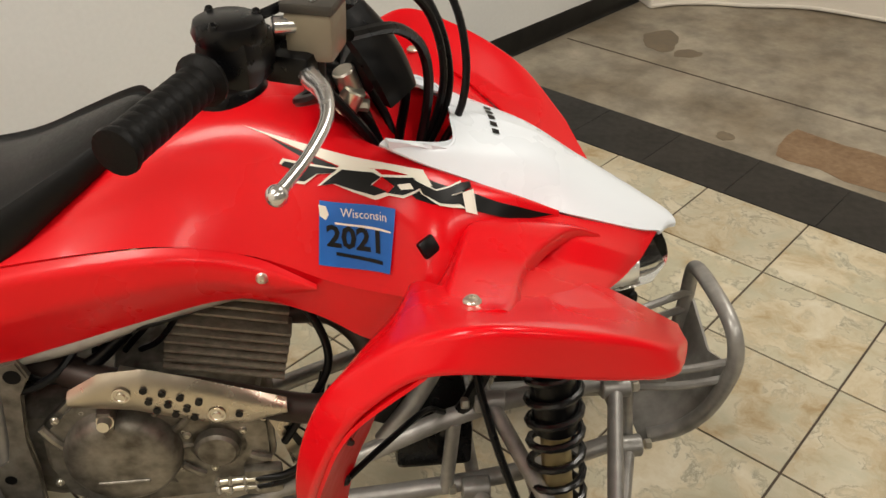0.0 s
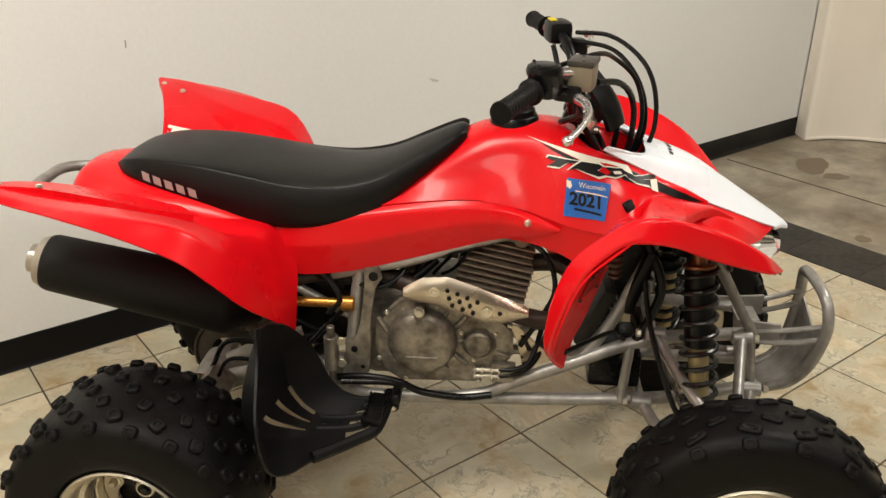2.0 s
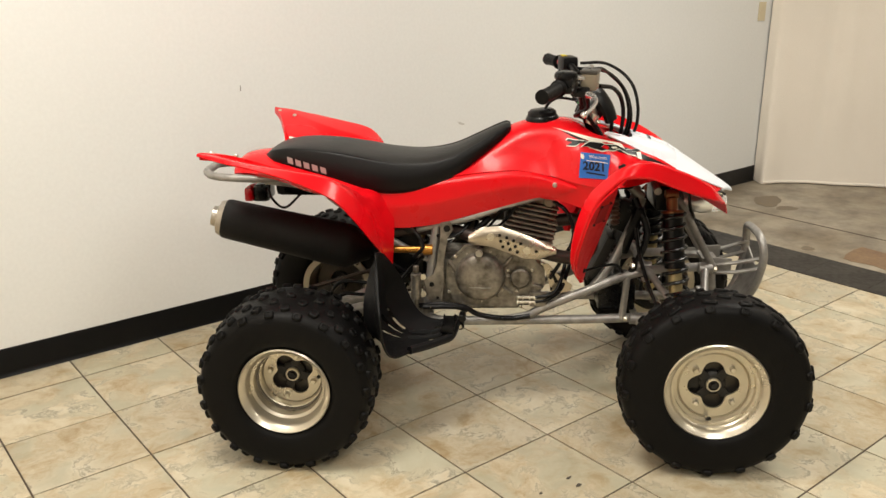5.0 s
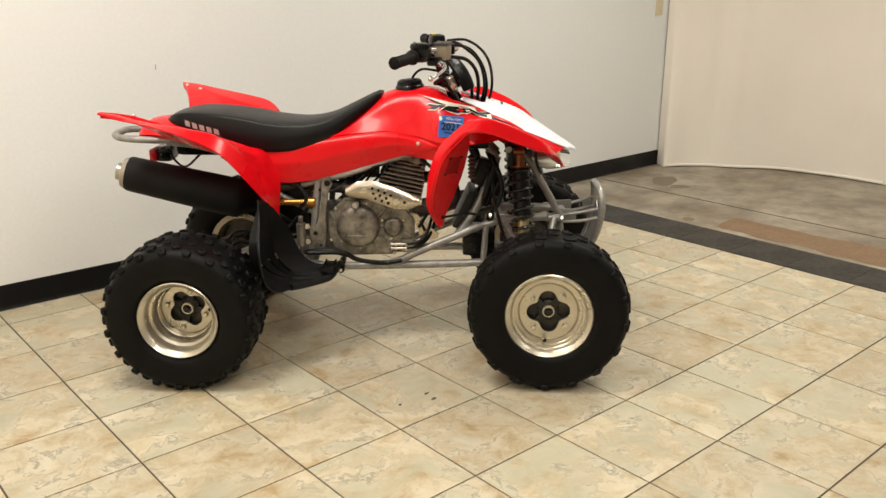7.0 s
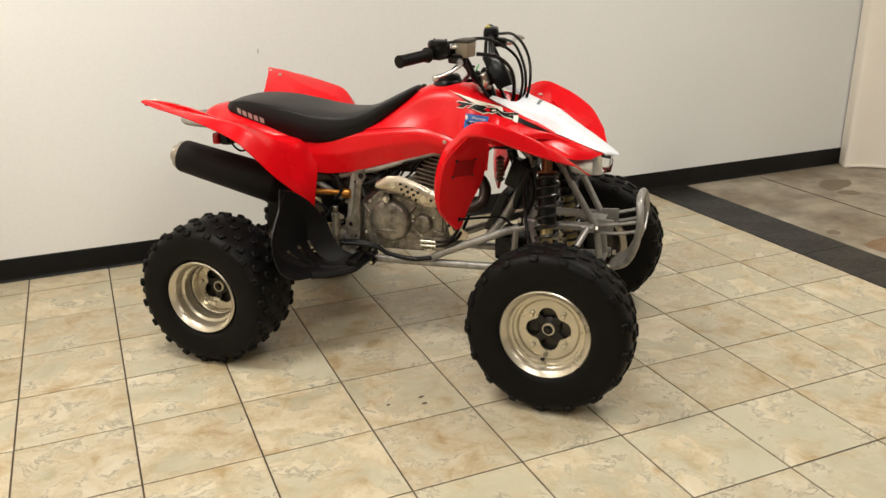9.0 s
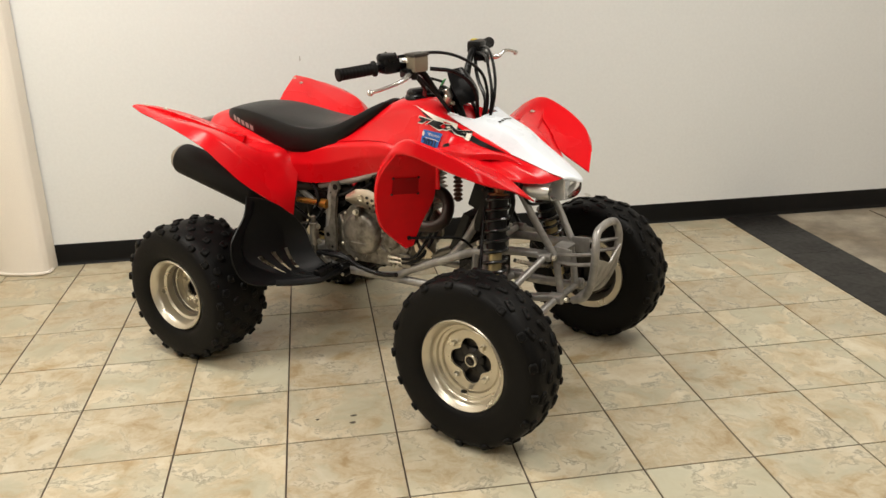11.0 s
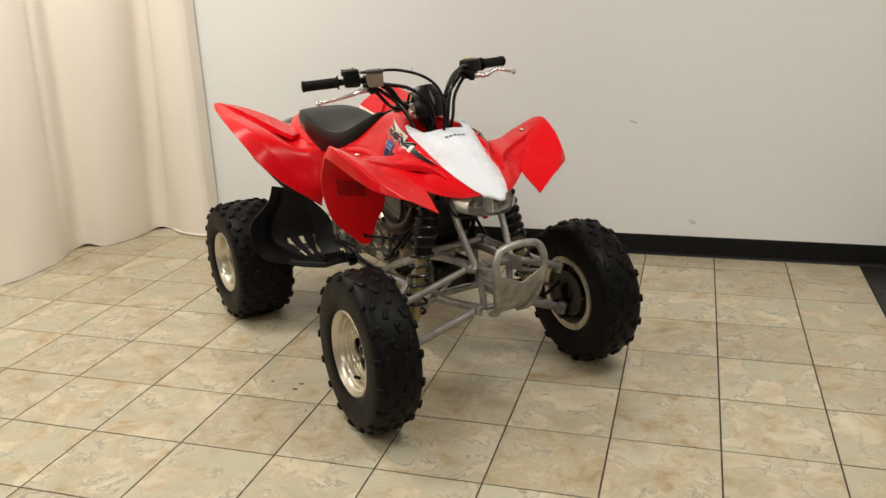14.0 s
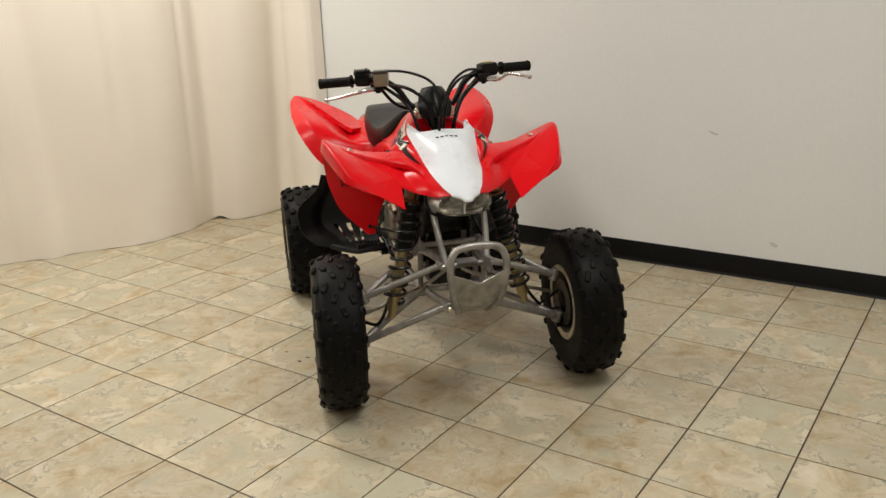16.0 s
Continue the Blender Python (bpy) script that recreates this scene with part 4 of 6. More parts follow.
for pts in ([(0.315, -0.085, 0.482), (0.315, 0.085, 0.482)], [(0.335, -0.075, 0.343), (0.335, 0.075, 0.343)], [(0.09, -0.11, 0.495), (0.09, 0.11, 0.495)],
            [(0.08, -0.12, 0.318), (0.08, 0.12, 0.318)], [(-0.58, -0.115, 0.33), (-0.58, 0.115, 0.33)], [(-0.56, -0.10, 0.61), (-0.56, 0.10, 0.61)]):
    frame_tube(pts, 0.011, False)
frame_tube([(-0.56, 0.10, 0.62), (-0.75, 0.10, 0.66), (-0.95, 0.095, 0.735), (-1.10, 0.085, 0.755)], 0.012)
frame_tube([(-0.58, 0.10, 0.50), (-0.72, 0.10, 0.58), (-0.90, 0.095, 0.71)], 0.011)

# aluminium upright beside the engine
upright = [(-0.545, 0.635), (-0.515, 0.640), (-0.506, 0.612), (-0.526, 0.585), (-0.540, 0.50), (-0.536, 0.44), (-0.540, 0.375), (-0.556, 0.352), (-0.574, 0.372), (-0.594, 0.385), (-0.596, 0.450), (-0.566, 0.462), (-0.558, 0.50), (-0.548, 0.57)]
side_part("frame_plate", lambda: prism(bmesh.new(), upright, 0.014, stood(0.122), 0.003), CAST, bike)
for sgn in BOTH:
    for x, z, r in ((-0.525, 0.616, 0.011), (-0.574, 0.430, 0.008), (-0.556, 0.385, 0.005)):
        bm = bmesh.new()
        revolve(bm, [(r, 0), (r, 0.0012), (0, 0.0012)], along((x, sgn * 0.1292, z), (x, sgn * 0.2, z)), 16)
        part("frame_plate_hole", bm, BLACK, bike)
bm = bmesh.new()
rod(bm, (-0.622, -0.150, 0.39), (-0.622, -0.150, 0.475), 0.017)
rod(bm, (-0.622, -0.150, 0.475), (-0.622, -0.150, 0.50), 0.009)
rod(bm, (-0.622, -0.150, 0.34), (-0.622, -0.150, 0.39), 0.008)
part("rear_master_cylinder", bm, CAST, bike)
for z in (0.405, 0.462):
    bm = bmesh.new()
    revolve(bm, [(0, 0.006), (0.009, 0.006), (0.009, 0), (0.011, 0)], along((-0.60, -0.150, z), (-0.60, -0.2, z)), 6)
    part("bolt", bm, ZINC, bike)

# engine
engine = part("engine", box(box(bmesh.new(), pose(-0.40, 0.0, 0.425), 0.34, 0.19, 0.17, 0.035), pose(-0.33, 0.0, 0.53), 0.20, 0.15, 0.10, 0.03), CAST, bike, "dirty cast aluminium engine with finned cylinder")
bm = bmesh.new()
revolve(bm, [(0.0, 0.036), (0.045, 0.036), (0.066, 0.034), (0.074, 0.028), (0.079, 0.016), (0.080, 0.0), (0.088, 0.0), (0.090, -0.006), (0.090, -0.02)], along((-0.420, -0.108, 0.455), (-0.420, -0.2, 0.455)), 44)
box(bm, pose(-0.425, -0.128, 0.525, 0, 0, 0), 0.022, 0.03, 0.06, 0.008)
for k in range(5):
    w = -0.9 + 0.45 * k
    rod(bm, (-0.420 + 0.078 * math.cos(w), -0.112, 0.455 + 0.078 * math.sin(w)), (-0.420 + 0.096 * math.cos(w), -0.108, 0.455 + 0.096 * math.sin(w)), 0.006, 8)
rod(bm, (-0.455, -0.1445, 0.425), (-0.385, -0.1445, 0.425), 0.0025, 8)
part("clutch_cover", bm, CAST, engine)
case = [(-0.53, 0.43), (-0.525, 0.50), (-0.47, 0.555), (-0.39, 0.56), (-0.34, 0.535), (-0.25, 0.525), (-0.215, 0.49), (-0.215, 0.42), (-0.25, 0.375), (-0.30, 0.345), (-0.47, 0.34), (-0.515, 0.37)]
side_part("crankcase_cover", lambda: prism(bmesh.new(), case, 0.03, stood(0.098), 0.008), CAST, engine)
bm = bmesh.new()
revolve(bm, [(0.0, 0.016), (0.026, 0.016), (0.031, 0.012), (0.033, 0.0), (0.040, 0.0), (0.041, -0.012)], along((-0.293, -0.113, 0.452), (-0.293, -0.2, 0.452)), 30)
part("oil_filter_cover", bm, CAST, engine)
bm = bmesh.new()
revolve(bm, [(0.0, 0.02), (0.05, 0.02), (0.062, 0.014), (0.066, 0.0)], along((-0.43, 0.112, 0.45), (-0.43, 0.2, 0.45)), 36)
part("alternator_cover", bm, CAST, engine)
bm = bmesh.new()
revolve(bm, [(0, 0.012), (0.008, 0.012), (0.010, 0.0), (0.012, 0)], along((-0.424, -0.143, 0.540), (-0.424, -0.2, 0.55)), 12)
part("oil_cap", bm, ZINC, engine)
for a in range(7):
    w = 2 * math.pi * a / 7 + 0.3
    screw(engine, (-0.420 + 0.0865 * math.cos(w), -0.1085, 0.455 + 0.0865 * math.sin(w)), (0, -1, 0), 0.005, ZINC)
for a in (0.6, 2.6, 4.5):
    screw(engine, (-0.293 + 0.046 * math.cos(a), -0.1135, 0.452 + 0.046 * math.sin(a)), (0, -1, 0), 0.0045, ZINC)
for x, z in ((-0.50, 0.52), (-0.36, 0.552), (-0.225, 0.50), (-0.225, 0.40), (-0.29, 0.352), (-0.46, 0.348), (-0.52, 0.40)):
    screw(engine, (x, -0.1132, z), (0, -1, 0), 0.0048, ZINC)
for k, (x0, z0, x1, z1) in enumerate(((-0.520, 0.510, -0.497, 0.470), (-0.345, 0.490, -0.320, 0.520), (-0.345, 0.420, -0.318, 0.398), (-0.250, 0.430, -0.222, 0.420), (-0.425, 0.555, -0.423, 0.530))):
    b = bmesh.new()
    tube(b, [(x0, -0.115, z0), ((x0 + x1) / 2, -0.117, (z0 + z1) / 2), (x1, -0.115, z1)], 0.006, 8)
    part("case_rib", b, CAST, engine)
b = bmesh.new()
box(b, pose(-0.235, -0.118, 0.382), 0.055, 0.02, 0.05, 0.006)
part("oil_fitting", b, CAST, engine)
for x in (-0.30, -0.283, -0.262, -0.245):
    for z in (0.372, 0.388):
        b = bmesh.new()
        rod(b, (x - 0.003, -0.125, z), (x + 0.003, -0.125, z), 0.0075, 6)
        part("pipe_nut", b, ZINC, engine)
# finned barrel and head, leaning forward
CYL = pose(-0.265, 0, 0.60, 0, 12, 0)
barrel = part("cylinder", box(bmesh.new(), CYL @ pose(0, 0, 0.015), 0.115, 0.115, 0.15, 0.02), HUB, engine)
for k in range(9):
    w = 0.165 if k < 6 else 0.150
    part("fin", box(bmesh.new(), CYL @ pose(0, 0, -0.045 + 0.0155 * k), w, w * 0.98, 0.0045, 0.0015), FINS, barrel)
bm = bmesh.new()
box(bm, CYL @ pose(0, 0, 0.102), 0.135, 0.125, 0.04, 0.012)
box(bm, CYL @ pose(-0.02, -0.05, 0.105), 0.05, 0.05, 0.03, 0.008)
for dx in (-0.04, 0.04):
    rod(bm, tuple(CYL @ Vector((dx, -0.058, 0.10))), tuple(CYL @ Vector((dx, -0.073, 0.10))), 0.018, 16)
part("cylinder_head", bm, FINS, engine)
# oil lines and wires low on the engine
bm = bmesh.new()
for dz in (0.0, 0.016):
    rod(bm, (-0.305, -0.125, 0.372 + dz), (-0.245, -0.125, 0.374 + dz), 0.005)
part("oil_line", bm, ZINC, engine)
part("hose", tube(bmesh.new(), [(-0.54, -0.09, 0.60), (-0.49, -0.10, 0.585), (-0.44, -0.095, 0.60), (-0.39, -0.08, 0.64)], 0.010), BLACK, engine)
part("hose", tube(bmesh.new(), [(-0.21, -0.06, 0.70), (-0.15, -0.09, 0.66), (-0.13, -0.10, 0.58), (-0.17, -0.11, 0.50), (-0.20, -0.115, 0.45)], 0.006), BLACK, engine)
part("hose", tube(bmesh.new(), [(-0.245, -0.125, 0.374), (-0.20, -0.125, 0.385), (-0.16, -0.11, 0.42), (-0.13, -0.06, 0.50)], 0.006), BLACK, engine)
part("hose", tube(bmesh.new(), [(-0.245, -0.125, 0.390), (-0.20, -0.13, 0.40), (-0.17, -0.12, 0.43), (-0.14, -0.05, 0.52)], 0.006), BLACK, engine)
part("hose", tube(bmesh.new(), [(-0.62, -0.14, 0.36), (-0.54, -0.15, 0.372), (-0.47, -0.15, 0.362), (-0.42, -0.145, 0.335), (-0.33, -0.14, 0.322), (-0.26, -0.14, 0.332)], 0.0085), BLACK, engine)
bm = bmesh.new()
tube(bm, [(-0.46, -0.15, 0.352), (-0.50, -0.16, 0.366), (-0.60, -0.165, 0.366)], 0.0075)
rod(bm, (-0.475, -0.14, 0.335), (-0.475, -0.185, 0.335), 0.012)
part("brake_pedal", bm, BLACK, bike)

# exhaust
bm = bmesh.new()
tube(bm, [(-0.18, -0.02, 0.615), (-0.12, -0.045, 0.625), (-0.075, -0.08, 0.595), (-0.08, -0.115, 0.545), (-0.15, -0.132, 0.527), (-0.30, -0.120, 0.560), (-0.42, -0.112, 0.582), (-0.50, -0.085, 0.595), (-0.60, -0.075, 0.60), (-0.70, -0.105, 0.598), (-0.80, -0.185, 0.590), (-0.86, -0.21, 0.60)], 0.021, 12)
exhaust = part("exhaust_pipe", bm, PIPE, bike)
TOP_EDGE = ((-0.457, -0.415, -0.361, -0.30, -0.186), (0.602, 0.627, 0.631, 0.610, 0.566))
LOW_EDGE = ((-0.457, -0.443, -0.383, -0.285, -0.241, -0.186), (0.576, 0.571, 0.562, 0.527, 0.524, 0.540))


def shield_y(x, z):
    """The sheet bulges outwards between its upper and lower edge."""
    zt, zb = np.interp(x, *TOP_EDGE), np.interp(x, *LOW_EDGE)
    v = min(1.0, max(0.0, (z - zb) / max(zt - zb, 1e-4)))
    return -0.138 - 0.020 * math.sin(math.pi * (0.08 + 0.84 * v)) ** 0.6


bm = bmesh.new()
rows = []
for x in np.linspace(-0.457, -0.186, 40):
    zt, zb = np.interp(x, *TOP_EDGE), np.interp(x, *LOW_EDGE)
    rows.append([(x, shield_y(x, zb + (zt - zb) * v), zb + (zt - zb) * v) for v in np.linspace(0, 1, 12)])
shell(bm, np.array(rows), 0.003)
box(bm, pose(-0.30, -0.135, 0.585, 0, 20.2, 0), 0.20, 0.02, 0.006, 0.002)
heat = part("heat_shield", bm, POLISHED, exhaust, "polished perforated exhaust heat shield")
for k, (u, v) in enumerate(((-0.046, 0.011), (-0.023, 0.012), (0.0, 0.011), (0.024, 0.010), (-0.036, -0.005), (-0.012, -0.004), (0.012, -0.005), (-0.023, -0.020), (0.001, -0.021), (0.025, -0.020), (0.078, 0.004))):
    c, s_ = math.cos(-0.36), math.sin(-0.36)
    x, z = -0.322 + u * c - v * s_, 0.578 + u * s_ + v * c
    bm = bmesh.new()
    revolve(bm, [(0.005, 0), (0.005, 0.0012), (0, 0.0012)], along((x, shield_y(x, z) - 0.0022, z), (x, -0.2, z)), 14)
    part("shield_hole", bm, BLACK, heat)
for x, z in ((-0.276, 0.556), (-0.389, 0.600)):
    b = bmesh.new()
    revolve(b, [(0.0115, 0.0), (0.0115, 0.0015), (0.009, 0.0015), (0.008, 0.0005), (0.006, 0.0005), (0.005, 0.003), (0, 0.003)], along((x, shield_y(x, z) - 0.0022, z), (x, -0.2, z)), 18)
    part("shield_bolt", b, ZINC, heat)
bm = bmesh.new()
a, b_ = (-0.800, -0.206, 0.574), (-1.192, -0.236, 0.674)
L_ = (Vector(b_) - Vector(a)).length
revolve(bm, [(0, -0.05), (0.022, -0.05), (0.026, -0.045), (0.054, 0.0), (0.066, 0.015), (0.069, 0.03), (0.0600, L_ - 0.012), (0.058, L_ - 0.004), (0.055, L_)], along(a, b_), 40)
muffler = part("muffler", bm, MUFF, exhaust, "long black textured muffler")
bm = bmesh.new()
revolve(bm, [(0.056, L_ - 0.001), (0.050, L_ + 0.014), (0.040, L_ + 0.018), (0.031, L_ + 0.019), (0.030, L_ + 0.034), (0.025, L_ + 0.034), (0.024, L_ + 0.005), (0.0, L_ + 0.003)], along(a, b_), 32)
part("muffler_tip", bm, STEEL, muffler)

# air box, battery tray and dark bulk under the seat
bm = bmesh.new()
box(bm, pose(-0.66, 0, 0.69), 0.36, 0.22, 0.12, 0.03)
box(bm, pose(-0.90, 0.01, 0.735), 0.34, 0.20, 0.06, 0.02)
box(bm, pose(-0.20, 0, 0.77), 0.30, 0.24, 0.10, 0.03)
part("air_box", bm, BLACK, bike)
bm = bmesh.new()
tube(bm, [(-0.50, 0.0, 0.62), (-0.42, -0.01, 0.64), (-0.35, 0.0, 0.64)], 0.03, 14)
box(bm, pose(-0.45, -0.02, 0.635), 0.05, 0.07, 0.09, 0.012)
part("carburettor", bm, FINS, bike)
bm = bmesh.new()
for k in range(4):
    tube(bm, [(-0.44 + 0.02 * k, -0.07, 0.60), (-0.42 + 0.025 * k, -0.085, 0.66 - 0.01 * k), (-0.36 + 0.02 * k, -0.08, 0.69), (-0.28, -0.07, 0.70)], 0.0045, 6)
part("cable", bm, BLACK, bike)

bm = bmesh.new()
tube(bm, [(-0.56, 0.02, 0.66), (-0.51, 0.01, 0.645), (-0.46, 0.0, 0.64)], [0.045, 0.036, 0.034], 16)
part("intake_boot", bm, BLACK, bike)
bm = bmesh.new()
tube(bm, [(-0.215, -0.06, 0.70), (-0.19, -0.075, 0.72), (-0.14, -0.07, 0.735), (-0.06, -0.04, 0.74)], 0.0045, 8)
part("spark_lead", bm, BLACK, bike)
bm = bmesh.new()
rod(bm, (-0.195, -0.055, 0.665), (-0.222, -0.062, 0.705), 0.009, 12)
part("spark_cap", bm, BLACK, bike)
for pts in ([(-0.60, -0.10, 0.60), (-0.53, -0.12, 0.585), (-0.48, -0.11, 0.60), (-0.45, -0.08, 0.63)],
            [(-0.63, -0.13, 0.52), (-0.60, -0.14, 0.56), (-0.62, -0.13, 0.60), (-0.66, -0.11, 0.63)],
            [(-0.66, -0.12, 0.47), (-0.70, -0.13, 0.50), (-0.76, -0.12, 0.53), (-0.84, -0.11, 0.60)],
            [(-0.40, -0.10, 0.655), (-0.36, -0.115, 0.675), (-0.30, -0.11, 0.69), (-0.22, -0.10, 0.72)]):
    part("hose", tube(bmesh.new(), pts, 0.006, 8), BLACK, bike)
bm = bmesh.new()
box(bm, pose(-0.66, -0.085, 0.615), 0.07, 0.05, 0.05, 0.015)
part("drain_box", bm, BLACK, bike)
bm = bmesh.new()
tube(bm, [(-0.64, -0.15, 0.37), (-0.66, -0.15, 0.42), (-0.70, -0.145, 0.45), (-0.78, -0.13, 0.44)], 0.0075, 8)
part("silver_hose", bm, STEEL, bike)

# rear suspension
bm = bmesh.new()
rod(bm, (-0.715, -0.125, 0.545), (-0.595, -0.125, 0.545), 0.011, 20)
rod(bm, (-0.60, -0.125, 0.545), (-0.57, -0.125, 0.545), 0.017, 20)
part("shock_reservoir", bm, AMBER, bike)
bm = bmesh.new()
rod(bm, (-0.60, 0.0, 0.60), (-0.72, 0.0, 0.36), 0.02)
part("rear_shock", bm, GOLD, bike)
part("rear_spring", coil(bmesh.new(), (-0.615, 0, 0.57), (-0.70, 0, 0.39), 0.036, 0.0065, 6), SPRING, bike)
bm = bmesh.new()
tube(bm, [(-0.60, 0.09, 0.37), (-0.72, 0.085, 0.345), (-0.86, 0.06, 0.30), (-0.965, 0.045, 0.255)], 0.024, 12)
tube(bm, [(-0.60, -0.09, 0.37), (-0.72, -0.085, 0.345), (-0.86, -0.06, 0.30), (-0.965, -0.045, 0.255)], 0.024, 12)
box(bm, pose(-0.76, 0, 0.33), 0.05, 0.16, 0.045, 0.01)
rod(bm, (-0.966, -0.075, 0.25), (-0.966, 0.075, 0.25), 0.045, 24)
part("swingarm", bm, FRAME, bike)
bm = bmesh.new()
rod(bm, (-0.966, -0.40, 0.25), (-0.966, 0.40, 0.25), 0.016, 16)
rod(bm, (-0.966, -0.33, 0.25), (-0.966, -0.22, 0.25), 0.028, 16)
rod(bm, (-0.966, 0.22, 0.25), (-0.966, 0.33, 0.25), 0.028, 16)
part("rear_axle", bm, STEEL, bike)


def disc(bm, c, R, r_in, th, holes=0):
    prof = [(r_in, -th / 2), (R, -th / 2), (R, th / 2), (r_in, th / 2), (r_in, -th / 2)]
    return revolve(bm, prof, along(c, Vector(c) + Vector((0, 1, 0))), 40)


part("rear_brake_disc", disc(bmesh.new(), (-0.966, -0.125, 0.25), 0.095, 0.045, 0.004), STEEL, bike)
bm = bmesh.new()
disc(bm, (-0.966, 0.12, 0.25), 0.082, 0.045, 0.006)
for k in range(38):
    w = 2 * math.pi * k / 38
    box(bm, pose(-0.966, 0.12, 0.25, 0, math.degrees(w)) @ pose(0.084, 0, 0), 0.010, 0.005, 0.008, 0.001)
part("sprocket", bm, DISC, bike)
bm = bmesh.new()
tube(bm, [(-0.966, 0.12, 0.337), (-0.72, 0.115, 0.410), (-0.56, 0.11, 0.425), (-0.52, 0.11, 0.39), (-0.56, 0.11, 0.355), (-0.72, 0.115, 0.300), (-0.966, 0.12, 0.163), (-1.035, 0.12, 0.195), (-1.052, 0.12, 0.25), (-1.03, 0.12, 0.310)], 0.007, 6, 6, True)
part("chain", bm, PIPE, bike)
bm = bmesh.new()
box(bm, pose(-0.91, -0.125, 0.315, 0, 40), 0.07, 0.055, 0.075, 0.014)
part("rear_caliper", bm, CAST, bike)
part("brake_hose", tube(bmesh.new(), [(-0.90, -0.14, 0.34), (-0.86, -0.15, 0.40), (-0.78, -0.145, 0.40), (-0.70, -0.13, 0.42), (-0.63, -0.145, 0.50)], 0.005), BLACK, bike)
part("brake_hose", tube(bmesh.new(), [(-0.92, -0.11, 0.35), (-0.87, -0.12, 0.43), (-0.76, -0.12, 0.43), (-0.66, -0.11, 0.46), (-0.60, -0.11, 0.52)], 0.006), BLACK, bike)

# grab bar and tail light
bm = bmesh.new()
tube(bm, [(-1.03, -0.09, 0.762), (-1.15, -0.105, 0.765), (-1.25, -0.100, 0.770), (-1.292, -0.06, 0.775), (-1.295, 0.0, 0.776), (-1.292, 0.06, 0.775), (-1.25, 0.100, 0.770), (-1.15, 0.105, 0.765), (-1.03, 0.09, 0.762)], 0.0125, 12)
box(bm, pose(-1.14, 0, 0.758), 0.10, 0.19, 0.006, 0.002)
part("grab_bar", bm, FRAME, bike)
bm = bmesh.new()
box(bm, pose(-1.13, 0, 0.700), 0.05, 0.10, 0.05, 0.01)
part("tail_light_stay", bm, BLACK, bike)
part("tail_light", box(bmesh.new(), pose(-1.165, 0, 0.700), 0.03, 0.12, 0.045, 0.01), LENS_RED, bike, "small red tail light lens")
bm = bmesh.new()
tube(bm, [(-1.10, -0.04, 0.75), (-1.09, -0.07, 0.70), (-1.05, -0.06, 0.66), (-1.0, -0.03, 0.70)], 0.004, 6)
part("tail_wire", bm, BLACK, bike)

# heel guards and foot pegs
guard_rows = [
    [(-0.700, 0.300, 0.585), (-0.706, 0.325, 0.597), (-0.710, 0.345, 0.604), (-0.712, 0.362, 0.610), (-0.714, 0.379, 0.616)],
    [(-0.690, 0.225, 0.535), (-0.714, 0.270, 0.535), (-0.738, 0.345, 0.538), (-0.716, 0.370, 0.545), (-0.708, 0.405, 0.552)],
    [(-0.662, 0.163, 0.455), (-0.714, 0.220, 0.452), (-0.752, 0.385, 0.450), (-0.712, 0.426, 0.465), (-0.692, 0.493, 0.472)],
    [(-0.636, 0.158, 0.388), (-0.706, 0.220, 0.383), (-0.740, 0.385, 0.378), (-0.702, 0.426, 0.375), (-0.682, 0.484, 0.368)],
    [(-0.612, 0.157, 0.350), (-0.672, 0.220, 0.330), (-0.690, 0.320, 0.320), (-0.674, 0.385, 0.318), (-0.662, 0.436, 0.318)],
    [(-0.585, 0.157, 0.330), (-0.628, 0.220, 0.308), (-0.636, 0.290, 0.304), (-0.632, 0.335, 0.303), (-0.628, 0.375, 0.306)],
    [(-0.540, 0.157, 0.320), (-0.570, 0.215, 0.304), (-0.575, 0.255, 0.301), (-0.572, 0.285, 0.300), (-0.570, 0.315, 0.303)],
]
GUARD_P = fillet_grid(guard_rows, 8, 0.006, 4, 8)
SLOTS = {(u, v) for u in range(24, 36) for v in (8, 9, 10, 11, 14, 17)} | {(u, v) for u in range(40, 46) for v in (8, 9, 10, 11, 14, 17)}
guards = side_part("heel_guard", lambda: shell(bmesh.new(), GUARD_P, 0.005, holes=SLOTS), GUARD, bike, sharp=50)
STEP_BARS = [([(-0.640, y, 0.304), (-0.590, y * 0.97, 0.302), (-0.545, y * 0.93, 0.306), (-0.508, y * 0.86, 0.316)], 0.0085) for y in (0.185, 0.225, 0.265)]
STEP_BARS.append(([(-0.625, 0.366, 0.308), (-0.585, 0.328, 0.304), (-0.545, 0.292, 0.304), (-0.510, 0.262, 0.308), (-0.497, 0.215, 0.316), (-0.494, 0.170, 0.316)], 0.013))
STEP_BARS.append(([(-0.600, 0.164, 0.318), (-0.55, 0.160, 0.314), (-0.494, 0.156, 0.316)], 0.010))
for ob, sgn in zip(guards, BOTH):
    for pts, r in STEP_BARS:
        part("step_bar", tube(bmesh.new(), [(x, sgn * y, z) for x, y, z in pts], r, 8), GUARD, ob)


